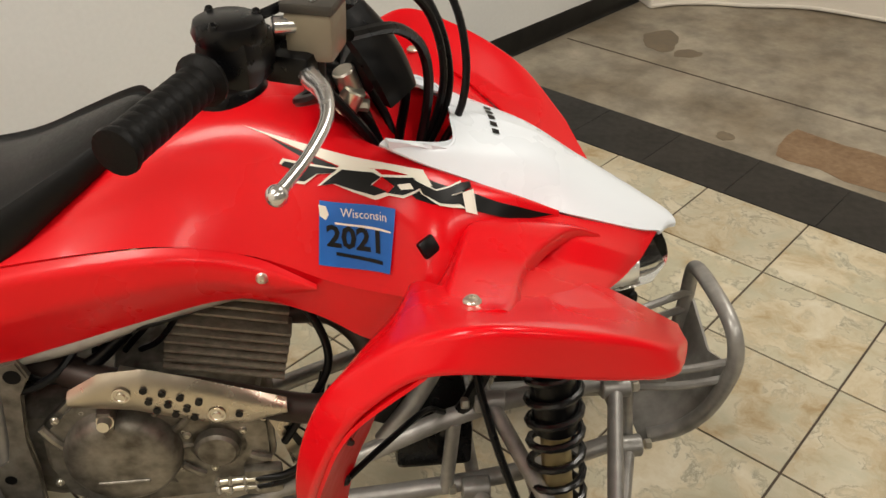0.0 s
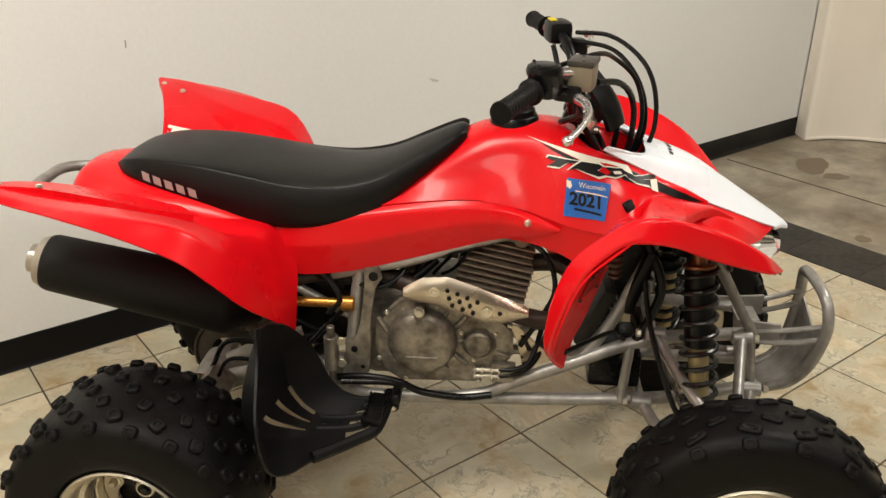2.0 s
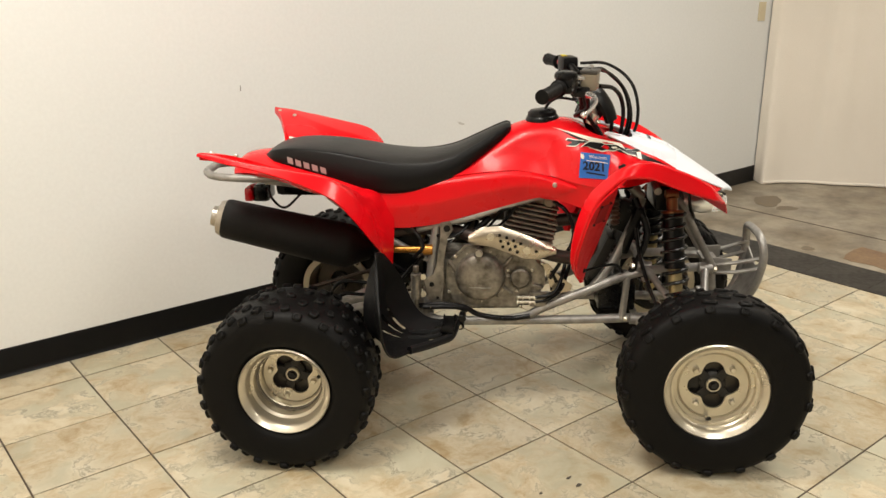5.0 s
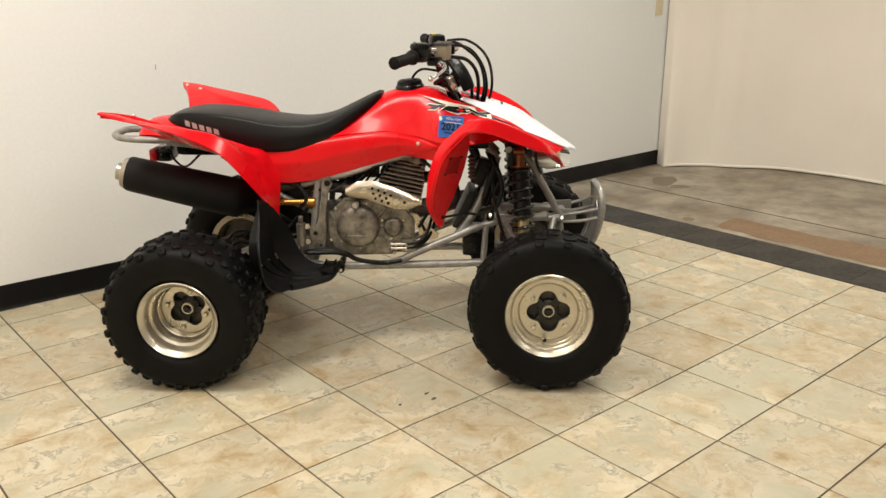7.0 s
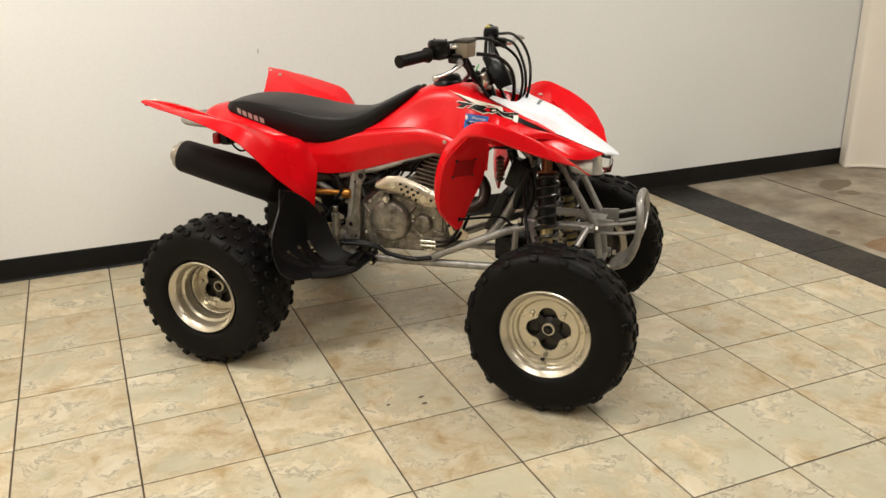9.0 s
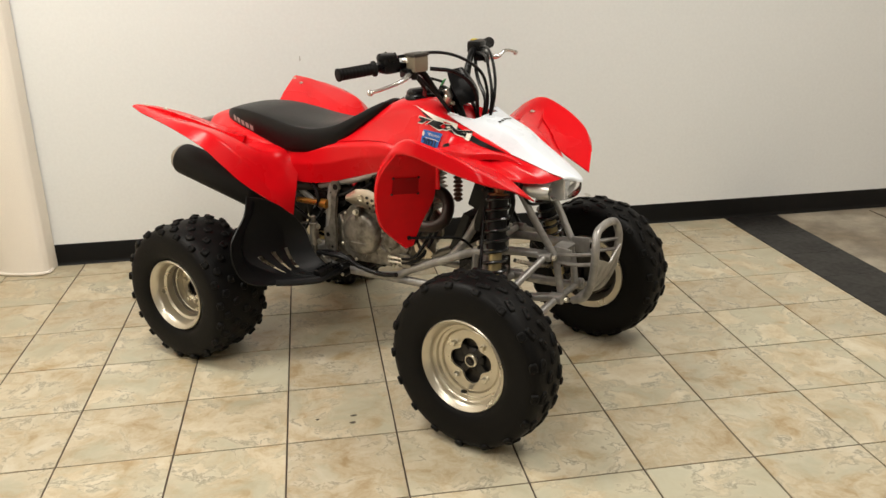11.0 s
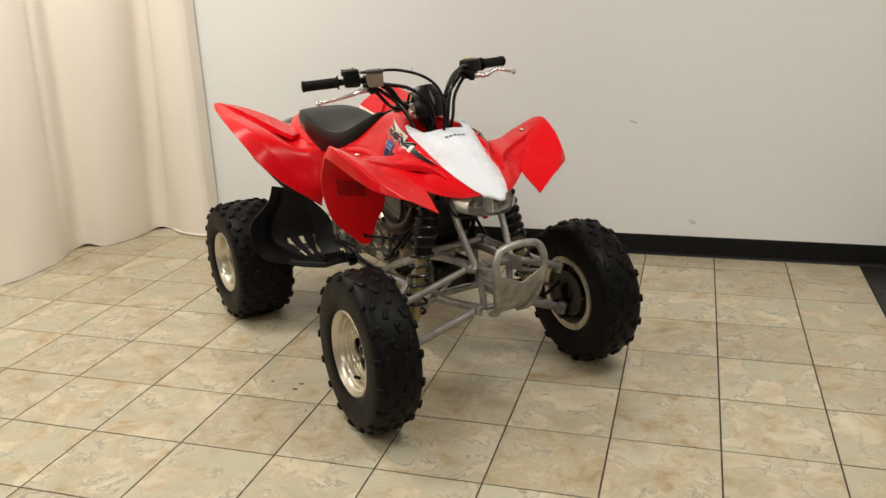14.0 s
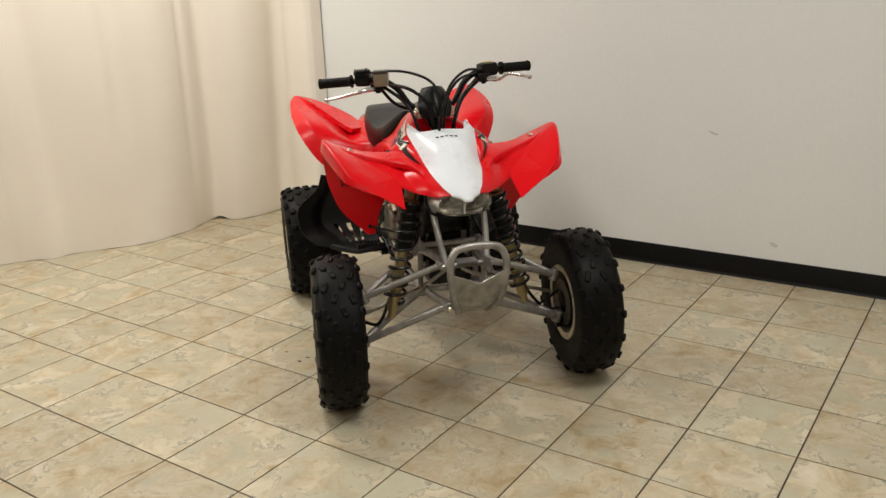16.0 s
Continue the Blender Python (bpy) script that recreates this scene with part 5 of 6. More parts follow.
def peg():
    b = bmesh.new()
    box(b, pose(-0.515, 0.212, 0.328, 0, 0, 6), 0.042, 0.105, 0.018, 0.004)
    for k in range(6):
        for dx in (-0.017, 0.017):
            box(b, pose(-0.515 + dx, 0.170 + 0.015 * k, 0.340), 0.005, 0.008, 0.010, 0.001)
    tube(b, [(-0.500, 0.115, 0.308), (-0.492, 0.140, 0.304), (-0.500, 0.170, 0.320)], 0.014, 10)
    rod(b, (-0.482, 0.138, 0.303), (-0.482, 0.168, 0.303), 0.013)
    return b


side_part("foot_peg", peg, BLACK, bike)
for sgn in BOTH:
    part("peg_bolt", rod(bmesh.new(), (-0.482, sgn * 0.168, 0.303), (-0.482, sgn * 0.173, 0.303), 0.007, 6), ZINC, bike)

# front suspension
def wishbone(front, rear, ball, r):
    b = bmesh.new()
    tube(b, [front, tuple((np.array(front) + np.array(ball)) / 2), ball], r, 12, 4)
    mid = tuple(np.array(rear) * 0.45 + np.array(ball) * 0.55 + np.array((-0.01, 0, 0)))
    tube(b, [rear, mid, ball], r, 12, 5)
    for p in (front, rear):
        rod(b, (p[0] - 0.022, p[1], p[2]), (p[0] + 0.022, p[1], p[2]), r * 1.35, 14)
    rod(b, (ball[0], ball[1] - 0.008, ball[2] - 0.02), (ball[0], ball[1] + 0.005, ball[2] + 0.022), r * 1.3, 14)
    return b


side_part("upper_arm", lambda: wishbone((0.290, 0.085, 0.480), (0.095, 0.110, 0.495), (0.228, 0.352, 0.372), 0.0115), FRAME, bike)
side_part("lower_arm", lambda: wishbone((0.330, 0.078, 0.343), (0.080, 0.115, 0.318), (0.232, 0.365, 0.208), 0.0135), FRAME, bike)
for sgn in BOTH:
    for x, y, z in ((0.315, 0.085, 0.480), (0.358, 0.078, 0.343), (0.065, 0.110, 0.495), (0.05, 0.115, 0.318)):
        d = 0.012 if x > 0.2 else -0.012
        part("pivot_bolt", rod(bmesh.new(), (x, sgn * y, z), (x + d, sgn * y, z), 0.009, 6), ZINC, bike)
    b = bmesh.new()
    tube(b, [(0.12, sgn * 0.03, 0.40), (0.16, sgn * 0.15, 0.35), (0.17, sgn * 0.36, 0.285)], 0.0075, 8)
    part("tie_rod", b, STEEL, bike)
    top, low = Vector((0.155, sgn * 0.140, 0.735)), Vector((0.188, sgn * 0.255, 0.262))
    ax = low - top
    b = bmesh.new()
    rod(b, tuple(top + ax * 0.42), tuple(top + ax * 0.93), 0.021, 20)
    rod(b, tuple(top + ax * 0.90), tuple(top + ax * 0.99), 0.013, 12)
    shock = part("front_shock", b, GOLD, bike, "front shock absorber with black coil spring")
    b = bmesh.new()
    rod(b, tuple(top + ax * 0.11), tuple(top + ax * 0.46), 0.031, 20)
    part("shock_sleeve", b, BLACK, shock)
    b = bmesh.new()
    rod(b, tuple(top + ax * 0.02), tuple(top + ax * 0.11), 0.017, 16)
    rod(b, tuple(top + ax * 0.10), tuple(top + ax * 0.118), 0.034, 24)
    rod(b, (top.x - 0.02, top.y, top.z), (top.x + 0.02, top.y, top.z), 0.014, 14)
    part("shock_collar", b, COPPER, shock)
    part("spring", coil(bmesh.new(), tuple(top + ax * 0.12), tuple(top + ax * 0.86), 0.0360, 0.0058, 11), SPRING, shock)

# bumper
bm = bmesh.new()
tube(bm, [(0.375, -0.052, 0.335), (0.420, -0.064, 0.360), (0.449, -0.083, 0.420), (0.463, -0.095, 0.500), (0.462, -0.092, 0.547), (0.456, -0.068, 0.580), (0.454, 0.0, 0.589), (0.456, 0.068, 0.580), (0.462, 0.092, 0.547), (0.463, 0.095, 0.500), (0.449, 0.083, 0.420), (0.420, 0.064, 0.360), (0.375, 0.052, 0.335)], 0.0125, 14)
bumper = part("bumper", bm, FRAME, bike, "silver tubular front bumper hoop")
bm = bmesh.new()
vplate = [[(0.470, y, 0.466 + 0.42 * abs(y)), (0.455 - 0.02 * abs(y), y * 0.93, 0.43), (0.418, y * 0.78, 0.368), (0.36, y * 0.66, 0.330)] for y in np.linspace(-0.088, 0.088, 9)]
shell(bm, smooth_grid(vplate, 2, 5), 0.005)
part("skid_plate", bm, FRAME, bumper)
for sgn in BOTH:
    b = bmesh.new()
    for z, dz in ((0.495, 0.022), (0.470, -0.012)):
        tube(b, [(0.315, sgn * 0.062, z - 0.01), (0.39, sgn * 0.078, z + 0.2 * dz), (0.466, sgn * 0.088, 0.497 + dz)], 0.0065, 8)
    box(b, pose(0.345, sgn * 0.066, 0.485, 0, 0, sgn * 10), 0.06, 0.008, 0.05, 0.002)
    part("bumper_bracket", b, FRAME, bumper)
bm = bmesh.new()
box(bm, pose(0.315, 0, 0.495), 0.05, 0.07, 0.006, 0.002)
part("front_bracket", bm, FRAME, bike)
bracket = [(-0.224, 0.499), (-0.206, 0.498), (-0.170, 0.455), (-0.126, 0.425), (-0.133, 0.405), (-0.193, 0.393), (-0.202, 0.444)]
bm = bmesh.new()
prism(bm, bracket, 0.006, stood(-0.105), 0.002)
part("engine_bracket", bm, POLISHED, bike)
bm = bmesh.new()
prism(bm, [(-0.200, 0.474), (-0.190, 0.474), (-0.172, 0.438), (-0.182, 0.432)], 0.001, stood(-0.1085), 0)
part("bracket_slot", bm, BLACK, bike)
# plain black blocks added to keep the gaps between the parts dark
for px, pz, sx, sz in ((-0.665, 0.505, 0.120, 0.19), (-0.735, 0.600, 0.12, 0.10)):
    part("black_filler", box(bmesh.new(), pose(px, 0, pz, 0, -12), sx, 0.15, sz, 0.02), BLACK, bike)
part("black_filler", box(bmesh.new(), pose(0.055, 0, 0.600, 0, 18), 0.03, 0.17, 0.16, 0.012), BLACK, bike)
part("black_filler", box(bmesh.new(), pose(0.02, 0, 0.375), 0.12, 0.16, 0.09, 0.012), BLACK, bike)
# radiator-like oil cooler and lines ahead of the engine
cooler = part("oil_cooler", box(bmesh.new(), pose(-0.035, 0.0, 0.505, 0, 24), 0.03, 0.16, 0.15, 0.006), HUB, bike)
for k in range(9):
    part("cooler_fin", box(bmesh.new(), pose(-0.035, 0.0, 0.505, 0, 24) @ pose(0.016, 0, -0.06 + 0.015 * k), 0.012, 0.15, 0.003, 0), PIPE, cooler)
bm = bmesh.new()
tube(bm, [(-0.112, -0.262, 0.528), (-0.06, -0.20, 0.520), (0.0, -0.13, 0.505), (0.03, -0.10, 0.47)], 0.0045, 8)
part("flap_stay", bm, BLACK, bike)
bm = bmesh.new()
box(bm, pose(0.03, -0.03, 0.64, 0, 20), 0.06, 0.06, 0.10, 0.01)
tube(bm, [(0.06, -0.06, 0.70), (0.10, -0.09, 0.60), (0.07, -0.10, 0.50), (0.03, -0.09, 0.42)], 0.011, 8)
tube(bm, [(0.05, 0.05, 0.70), (0.09, 0.07, 0.60), (0.05, 0.08, 0.48)], 0.009, 8)
part("wiring_loom", bm, BLACK, bike)
bm = bmesh.new()
prof = [(0.006, 0.0)]
for k in range(6):
    prof += [(0.010, 0.004 + 0.014 * k), (0.0155, 0.007 + 0.014 * k), (0.0155, 0.011 + 0.014 * k), (0.010, 0.014 + 0.014 * k)]
revolve(bm, prof + [(0.0, 0.092)], along((-0.008, -0.126, 0.632), (-0.010, -0.120, 0.724)), 14)
part("ignition_coil", bm, BROWN, bike)

# wheels
def tyre_mesh(R, w, r_rim, lugs, rear):
    """Knobbly tyre about the local z axis (z = outward), with lugs standing proud of the carcass."""
    b = bmesh.new()
    h = w / 2
    prof = [(r_rim - 0.004, -h * 0.70), (r_rim + 0.006, -h * 0.80), (r_rim + 0.03, -h * 0.97), (R * 0.80, -h), (R * 0.90, -h * 0.93), (R * 0.955, -h * 0.72), (R * 0.972, -h * 0.35), (R * 0.976, 0.0)]
    prof = prof + [(r, -z) for r, z in reversed(prof[:-1])]
    prof = [tuple(p) for p in spline(prof, 4)]
    revolve(b, prof + [(r_rim - 0.008, 0.0), prof[0]], Matrix.Identity(4), 72)
    return b


def lug_places(R, w, lugs, rear):
    """Poses and sizes of the tread lugs, ring by ring."""
    h = w / 2
    if rear:
        rings = [(0.0, 0.0, 0.027, 0.032), (0.36, 0.5, 0.027, 0.032), (-0.36, 0.5, 0.027, 0.032), (0.70, 0.0, 0.029, 0.030), (-0.70, 0.0, 0.029, 0.030)]
    else:
        rings = [(0.17, 0.0, 0.040, 0.020), (-0.17, 0.5, 0.040, 0.020), (0.55, 0.45, 0.044, 0.022), (-0.55, 0.95, 0.044, 0.022)]
    out = []
    for zf, ph, la, lw in rings + [(0.92, 0.5, 0.028, 0.024), (-0.92, 0.5, 0.028, 0.024)]:
        for k in range(lugs):
            a = 360.0 * (k + ph) / lugs
            shoulder = abs(zf) > 0.85
            rr = R * (0.930 if shoulder else 0.985 - 0.02 * abs(zf))
            tilt = 50 * math.copysign(1, zf) if shoulder else 24 * zf
            skew = (18 if (k % 2) else -18) * (0.0 if shoulder else 1.0)
            out.append((pose(0, 0, 0, 0, 0, a) @ pose(rr, 0, zf * h) @ pose(0, 0, 0, 0, -tilt, 0) @ pose(0, 0, 0, skew, 0, 0), la, lw))
    return out


LUG_MESH = {}


def lug_shape(b, m, la, lw, high):
    """A rounded tread block with a shallow hollow in its top."""
    rings = []
    for q, x in ((1.0, -0.5), (0.97, 0.05), (0.86, 0.40), (0.74, 0.5), (0.42, 0.49), (0.36, 0.34)):
        ring = []
        for k in range(12):
            a = 2 * math.pi * (k + 0.5) / 12
            ca, sa = math.cos(a), math.sin(a)
            ring.append(b.verts.new(m @ Vector((x * high, la / 2 * q * math.copysign(abs(ca) ** 0.55, ca), lw / 2 * q * math.copysign(abs(sa) ** 0.55, sa)))))
        rings.append(ring)
    for A, B in zip(rings, rings[1:]):
        for k in range(12):
            b.faces.new((A[k], A[(k + 1) % 12], B[(k + 1) % 12], B[k]))
    b.faces.new(rings[-1])
    return b


def lug_mesh(la, lw, high):
    if (la, lw, high) not in LUG_MESH:
        b = lug_shape(bmesh.new(), Matrix.Identity(4), la, lw, high)
        bmesh.ops.recalc_face_normals(b, faces=b.faces[:])
        me = bpy.data.meshes.new("tread_lug")
        b.to_mesh(me)
        b.free()
        me.materials.append(RUBBER)
        me.shade_smooth()
        me.set_sharp_from_angle(angle=radians(50))
        LUG_MESH[(la, lw, high)] = me
    return LUG_MESH[(la, lw, high)]


def rim_mesh(r, w, depth):
    """Wheel about local z: outer lip, drop well, dish set back by depth, centre face with a scalloped opening."""
    b = bmesh.new()
    h = w / 2
    if depth > 0.08:
        steps = [(r * 0.955, h - 0.022), (r * 0.93, h - 0.044), (r * 0.86, h - 0.050), (r * 0.84, h - 0.082), (r * 0.775, h - 0.088), (r * 0.755, h - depth)]
    else:
        steps = [(r * 0.965, h - 0.018), (r * 0.945, h - 0.030), (r * 0.885, h - 0.031), (r * 0.868, h - 0.042), (r * 0.80, h - 0.044), (r * 0.785, h - depth)]
    prof = [(r * 0.93, -h), (r * 1.10, -h), (r * 1.11, -h + 0.006), (r * 0.97, -h + 0.02), (r * 0.86, -h * 0.3), (r * 0.86, h * 0.3), (r * 0.985, h - 0.018), (r * 1.12, h - 0.006), (r * 1.13, h),
            (r * 1.10, h + 0.003), (r * 1.02, h - 0.006), (r * 0.975, h - 0.012), *steps, (r * 0.74, h - depth + 0.004)]
    revolve(b, prof[5:], Matrix.Identity(4), 64)
    z0 = h - depth + 0.004
    n = 96
    outer, inner, back = [], [], []
    for k in range(n):
        a = 2 * math.pi * k / n
        q = r * (0.490 + 0.085 * math.cos(4 * a) - 0.012 * math.cos(8 * a))
        outer.append(b.verts.new((r * 0.74 * math.cos(a), r * 0.74 * math.sin(a), z0)))
        inner.append(b.verts.new((q * math.cos(a), q * math.sin(a), z0 - 0.001)))
        back.append(b.verts.new((q * math.cos(a), q * math.sin(a), z0 - 0.008)))
    for k in range(n):
        m = (k + 1) % n
        b.faces.new((outer[k], outer[m], inner[m], inner[k]))
        b.faces.new((inner[k], inner[m], back[m], back[k]))
    return b


def wheel(name, centre, sgn, R, w, r, depth, lugs, rear, steer=0.0, camber=0.0):
    m = pose(*centre, 0, 0, steer) @ pose(0, 0, 0, camber * sgn + (90 if sgn < 0 else -90)) @ pose(0, 0, 0, 0, 0, 30 if rear else 4)
    h = w / 2 - 0.012
    b = rim_mesh(r, 2 * h, depth)
    b.transform(m)
    rim = part(name, b, RIM, bike, "champagne painted wheel with black knobbly tyre")
    # inner barrel, its colour darkened for dust and shade
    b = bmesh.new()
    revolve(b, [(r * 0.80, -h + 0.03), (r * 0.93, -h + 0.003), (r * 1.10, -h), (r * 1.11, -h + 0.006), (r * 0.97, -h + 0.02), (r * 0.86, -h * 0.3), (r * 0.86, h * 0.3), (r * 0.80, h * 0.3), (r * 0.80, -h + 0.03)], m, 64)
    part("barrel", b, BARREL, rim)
    b = bmesh.new()
    revolve(b, [(r * 0.92, -h - 0.001), (r * 1.10, -h - 0.003), (r * 1.115, -h + 0.002), (r * 1.10, -h + 0.002), (r * 0.93, -h + 0.001), (r * 0.92, -h - 0.001)], m, 64)
    part("inner_lip", b, RIM, rim)
    b = tyre_mesh(R, w, r * 1.05, lugs, rear)
    b.transform(m)
    part("tyre", b, RUBBER, rim, "black knobbly tyre")
    if sgn < 0:
        for k, la, lw in lug_places(R, w, lugs, rear):
            ob = new("tread_lug", lug_mesh(la, lw, 0.0115 if rear else 0.0085))
            ob.parent = rim
            ob.matrix_local = m @ k
    else:
        b = bmesh.new()
        for k, la, lw in lug_places(R, w, lugs, rear):
            lug_shape(b, m @ k, la, lw, 0.0115 if rear else 0.0085)
        part("tread", b, RUBBER, rim)["kind"] = "stuff"
    z0 = h - depth
    for k in range(4):
        a = math.pi / 4 + k * math.pi / 2
        b = bmesh.new()
        revolve(b, [(0.0125, 0.0), (0.0125, 0.002), (0.009, 0.003), (0.0085, 0.013), (0.006, 0.016), (0, 0.016)], m @ Matrix.Translation((r * 0.555 * math.cos(a), r * 0.555 * math.sin(a), z0 + 0.003)), 8)
        part("lug_nut", b, ZINC, rim)
    b = bmesh.new()
    revolve(b, [(0.036, z0 - 0.05), (0.036, z0 - 0.012), (0.03, z0 - 0.006), (0.018, z0 - 0.004), (0.0175, z0 + 0.006), (0.013, z0 + 0.007), (0.012, z0 + 0.004), (0.009, z0 + 0.004), (0.008, z0 + 0.012), (0, z0 + 0.012)], m, 24)
    for k in range(4):
        a = math.pi / 4 + k * math.pi / 2
        box(b, m @ pose(0, 0, 0, 0, 0, math.degrees(a)) @ pose(r * 0.30, 0, z0 - 0.012), r * 0.58, 0.026, 0.014, 0.004)
    part("hub", b, HUB, rim)
    b = bmesh.new()
    revolve(b, [(0.020, z0 - 0.004), (0.021, z0 + 0.004), (0.018, z0 + 0.0075), (0.0155, z0 + 0.0075), (0.014, z0 + 0.003), (0.012, z0 + 0.003)], m, 24)
    part("hub_cap", b, ZINC, rim)
    b = bmesh.new()
    va = math.radians(-100 if not rear else -25)
    p = m @ Vector((r * 0.80 * math.cos(va), r * 0.80 * math.sin(va), z0 + 0.012))
    q = m @ Vector((r * 0.70 * math.cos(va), r * 0.70 * math.sin(va), z0 + 0.034))
    rod(b, tuple(p), tuple(q), 0.0055, 10)
    part("valve", b, BLACK, rim)
    b = bmesh.new()
    revolve(b, [(r * 0.30, z0 - 0.024), (r * 0.76, z0 - 0.024), (r * 0.76, z0 - 0.028), (r * 0.30, z0 - 0.028), (r * 0.30, z0 - 0.024)], m, 36)
    for k in range(24):
        a = 2 * math.pi * k / 24
        for q in (0.42, 0.52):
            revolve(b, [(0.0028, z0 - 0.0236), (0.0028, z0 - 0.0232), (0, z0 - 0.0232)], m @ Matrix.Translation((r * q * math.cos(a + q), r * q * math.sin(a + q), 0)), 6)
    part("brake_disc", b, DISC, rim)
    if not rear:
        b = bmesh.new()
        inward = m @ pose(0, 0, z0 - 0.05)
        box(b, inward @ pose(0, 0, 0), 0.05, 0.14, 0.035, 0.01)
        box(b, inward @ pose(-0.055, 0.02, 0.012), 0.045, 0.08, 0.05, 0.01)
        part("knuckle", b, HUB, rim)
        b = bmesh.new()
        revolve(b, [(0.040, -0.030), (0.086, -0.030), (0.086, -0.034), (0.040, -0.034), (0.040, -0.030)], inward, 40)
        part("front_brake_disc", b, DISC, rim)
        b = bmesh.new()
        box(b, inward @ pose(-0.03, 0.075, -0.035, 0, 0, 20), 0.075, 0.04, 0.05, 0.010)
        part("front_caliper", b, BLACK, rim)
        b = bmesh.new()
        y_in = sgn * 0.33
        tube(b, [(centre[0] - 0.05, centre[1] - sgn * 0.06, 0.30), (centre[0] - 0.07, y_in, 0.25), (centre[0] - 0.04, sgn * 0.29, 0.27), (0.13, sgn * 0.22, 0.38), (0.08, sgn * 0.12, 0.52), (0.06, sgn * 0.06, 0.66)], 0.006, 8)
        part("brake_hose", b, BLACK, rim)
    return rim


STEER = -5.0
for sgn in BOTH:
    wheel("front_wheel", (0.242, sgn * 0.450, 0.266), sgn, 0.268, 0.160, 0.127, 0.052, 17, False, -3.0, 1.2)
    wheel("rear_wheel", (-0.966, sgn * 0.430, 0.252), sgn, 0.255, 0.240, 0.1165, 0.115, 19, True)

# ---- handlebars, turned a little to the right ----
TURN = pose(-0.11, 0, 0.97) @ pose(0, 0, 0, 0, -22, 0) @ pose(0, 0, 0, 0, 0, STEER) @ pose(0, 0, 0, 0, 22, 0) @ pose(0.11, 0, -0.97)


def turned(b):
    b.transform(TURN)
    return b


bar_path = [(-0.225, -0.398, 1.072), (-0.185, -0.285, 1.076), (-0.145, -0.185, 1.074), (-0.122, -0.128, 1.045), (-0.108, -0.085, 0.982), (-0.105, -0.05, 0.968), (-0.105, 0.05, 0.968), (-0.108, 0.085, 0.982), (-0.122, 0.128, 1.045), (-0.145, 0.185, 1.074), (-0.185, 0.285, 1.076), (-0.225, 0.398, 1.072)]
bars = part("handlebar", turned(tube(bmesh.new(), bar_path, 0.0112, 12)), BLACK, bike, "black handlebar turned slightly right")
bm = bmesh.new()
rod(bm, (-0.10, 0, 0.965), (0.02, 0, 0.66), 0.017, 16)
part("steering_stem", bm, BLACK, bike)
bm = bmesh.new()
for y in (-0.035, 0.035):
    box(bm, pose(-0.105, y, 0.965, 0, 22), 0.045, 0.028, 0.04, 0.006)
part("bar_clamp", turned(bm), BLACK, bars)
for y in (-0.062, 0.062):
    bm = bmesh.new()
    rod(bm, (-0.085, y, 0.935), (-0.070, y, 0.965), 0.014, 12)
    rod(bm, (-0.098, y * 0.9, 0.945), (-0.055, y * 0.9, 0.940), 0.008, 8)
    part("clamp_bolt", turned(bm), ZINC, bars)
for sgn in BOTH:
    a, e = Vector((-0.184, sgn * 0.283, 1.0762)), Vector((-0.2265, sgn * 0.403, 1.0715))
    h = (e - a).length
    prof = [(0.0112, 0), (0.024, 0.0), (0.0245, 0.004), (0.019, 0.008)]
    for k in range(9):
        z = 0.012 + k * (h - 0.022) / 9
        prof += [(0.0175, z), (0.0183, z + 0.002), (0.0183, z + 0.0085), (0.0175, z + 0.0105)]
    prof += [(0.019, h - 0.008), (0.0205, h - 0.004), (0.0195, h), (0.008, h + 0.002), (0, h + 0.001)]
    bm = bmesh.new()
    revolve(bm, prof, along(a, e), 20)
    part("grip", turned(bm), RUBBER, bars)
    # lever
    bm = bmesh.new()
    tip = (-0.114, 0.387, 1.024) if sgn < 0 else (-0.092, 0.372, 1.046)
    pts = [(-0.110, 0.198, 1.052), (-0.100, 0.225, 1.051), (-0.086, 0.252, 1.049), (-0.081, 0.290, tip[2] + 0.018), (tip[0] + 0.020, 0.340, tip[2] + 0.008), tip]
    tube(bm, [(x, sgn * y, z) for x, y, z in pts], [0.009, 0.0105, 0.0085, 0.006, 0.0052, 0.0055], 10)
    bmesh.ops.create_uvsphere(bm, u_segments=14, v_segments=10, radius=0.0095, matrix=pose(tip[0], sgn * tip[1], tip[2]))
    part("lever", turned(bm), CHROME, bars, "polished silver lever")
    bm = bmesh.new()
    box(bm, pose(-0.118, sgn * 0.197, 1.055, 0, 0, sgn * 18), 0.050, 0.045, 0.030, 0.008)
    rod(bm, (-0.098, sgn * 0.197, 1.035), (-0.098, sgn * 0.197, 1.062), 0.010, 12)
    part("lever_perch", turned(bm), BLACK, bars)
# throttle housing and brake reservoir on the right
bm = bmesh.new()
box(bm, pose(-0.162, -0.242, 1.082, 0, 0, -18), 0.055, 0.060, 0.050, 0.014)
revolve(bm, [(0.031, 0), (0.033, 0.008), (0.030, 0.017), (0.024, 0.020), (0, 0.020)], pose(-0.165, -0.245, 1.098), 24)
housing = part("throttle_housing", turned(bm), BLACK, bars)
for a in (0.5, 2.4, 4.4):
    p = TURN @ Vector((-0.165 + 0.026 * math.cos(a), -0.245 + 0.026 * math.sin(a), 1.116))
    screw(housing, tuple(p), (0, 0, 1), 0.0035, BLACK)
bm = bmesh.new()
box(bm, pose(-0.096, -0.183, 1.083, 0, 0, -12), 0.045, 0.052, 0.048, 0.006, 1.06)
res = part("brake_reservoir", turned(bm), TANK, bars, "yellowed brake fluid reservoir")
bm = bmesh.new()
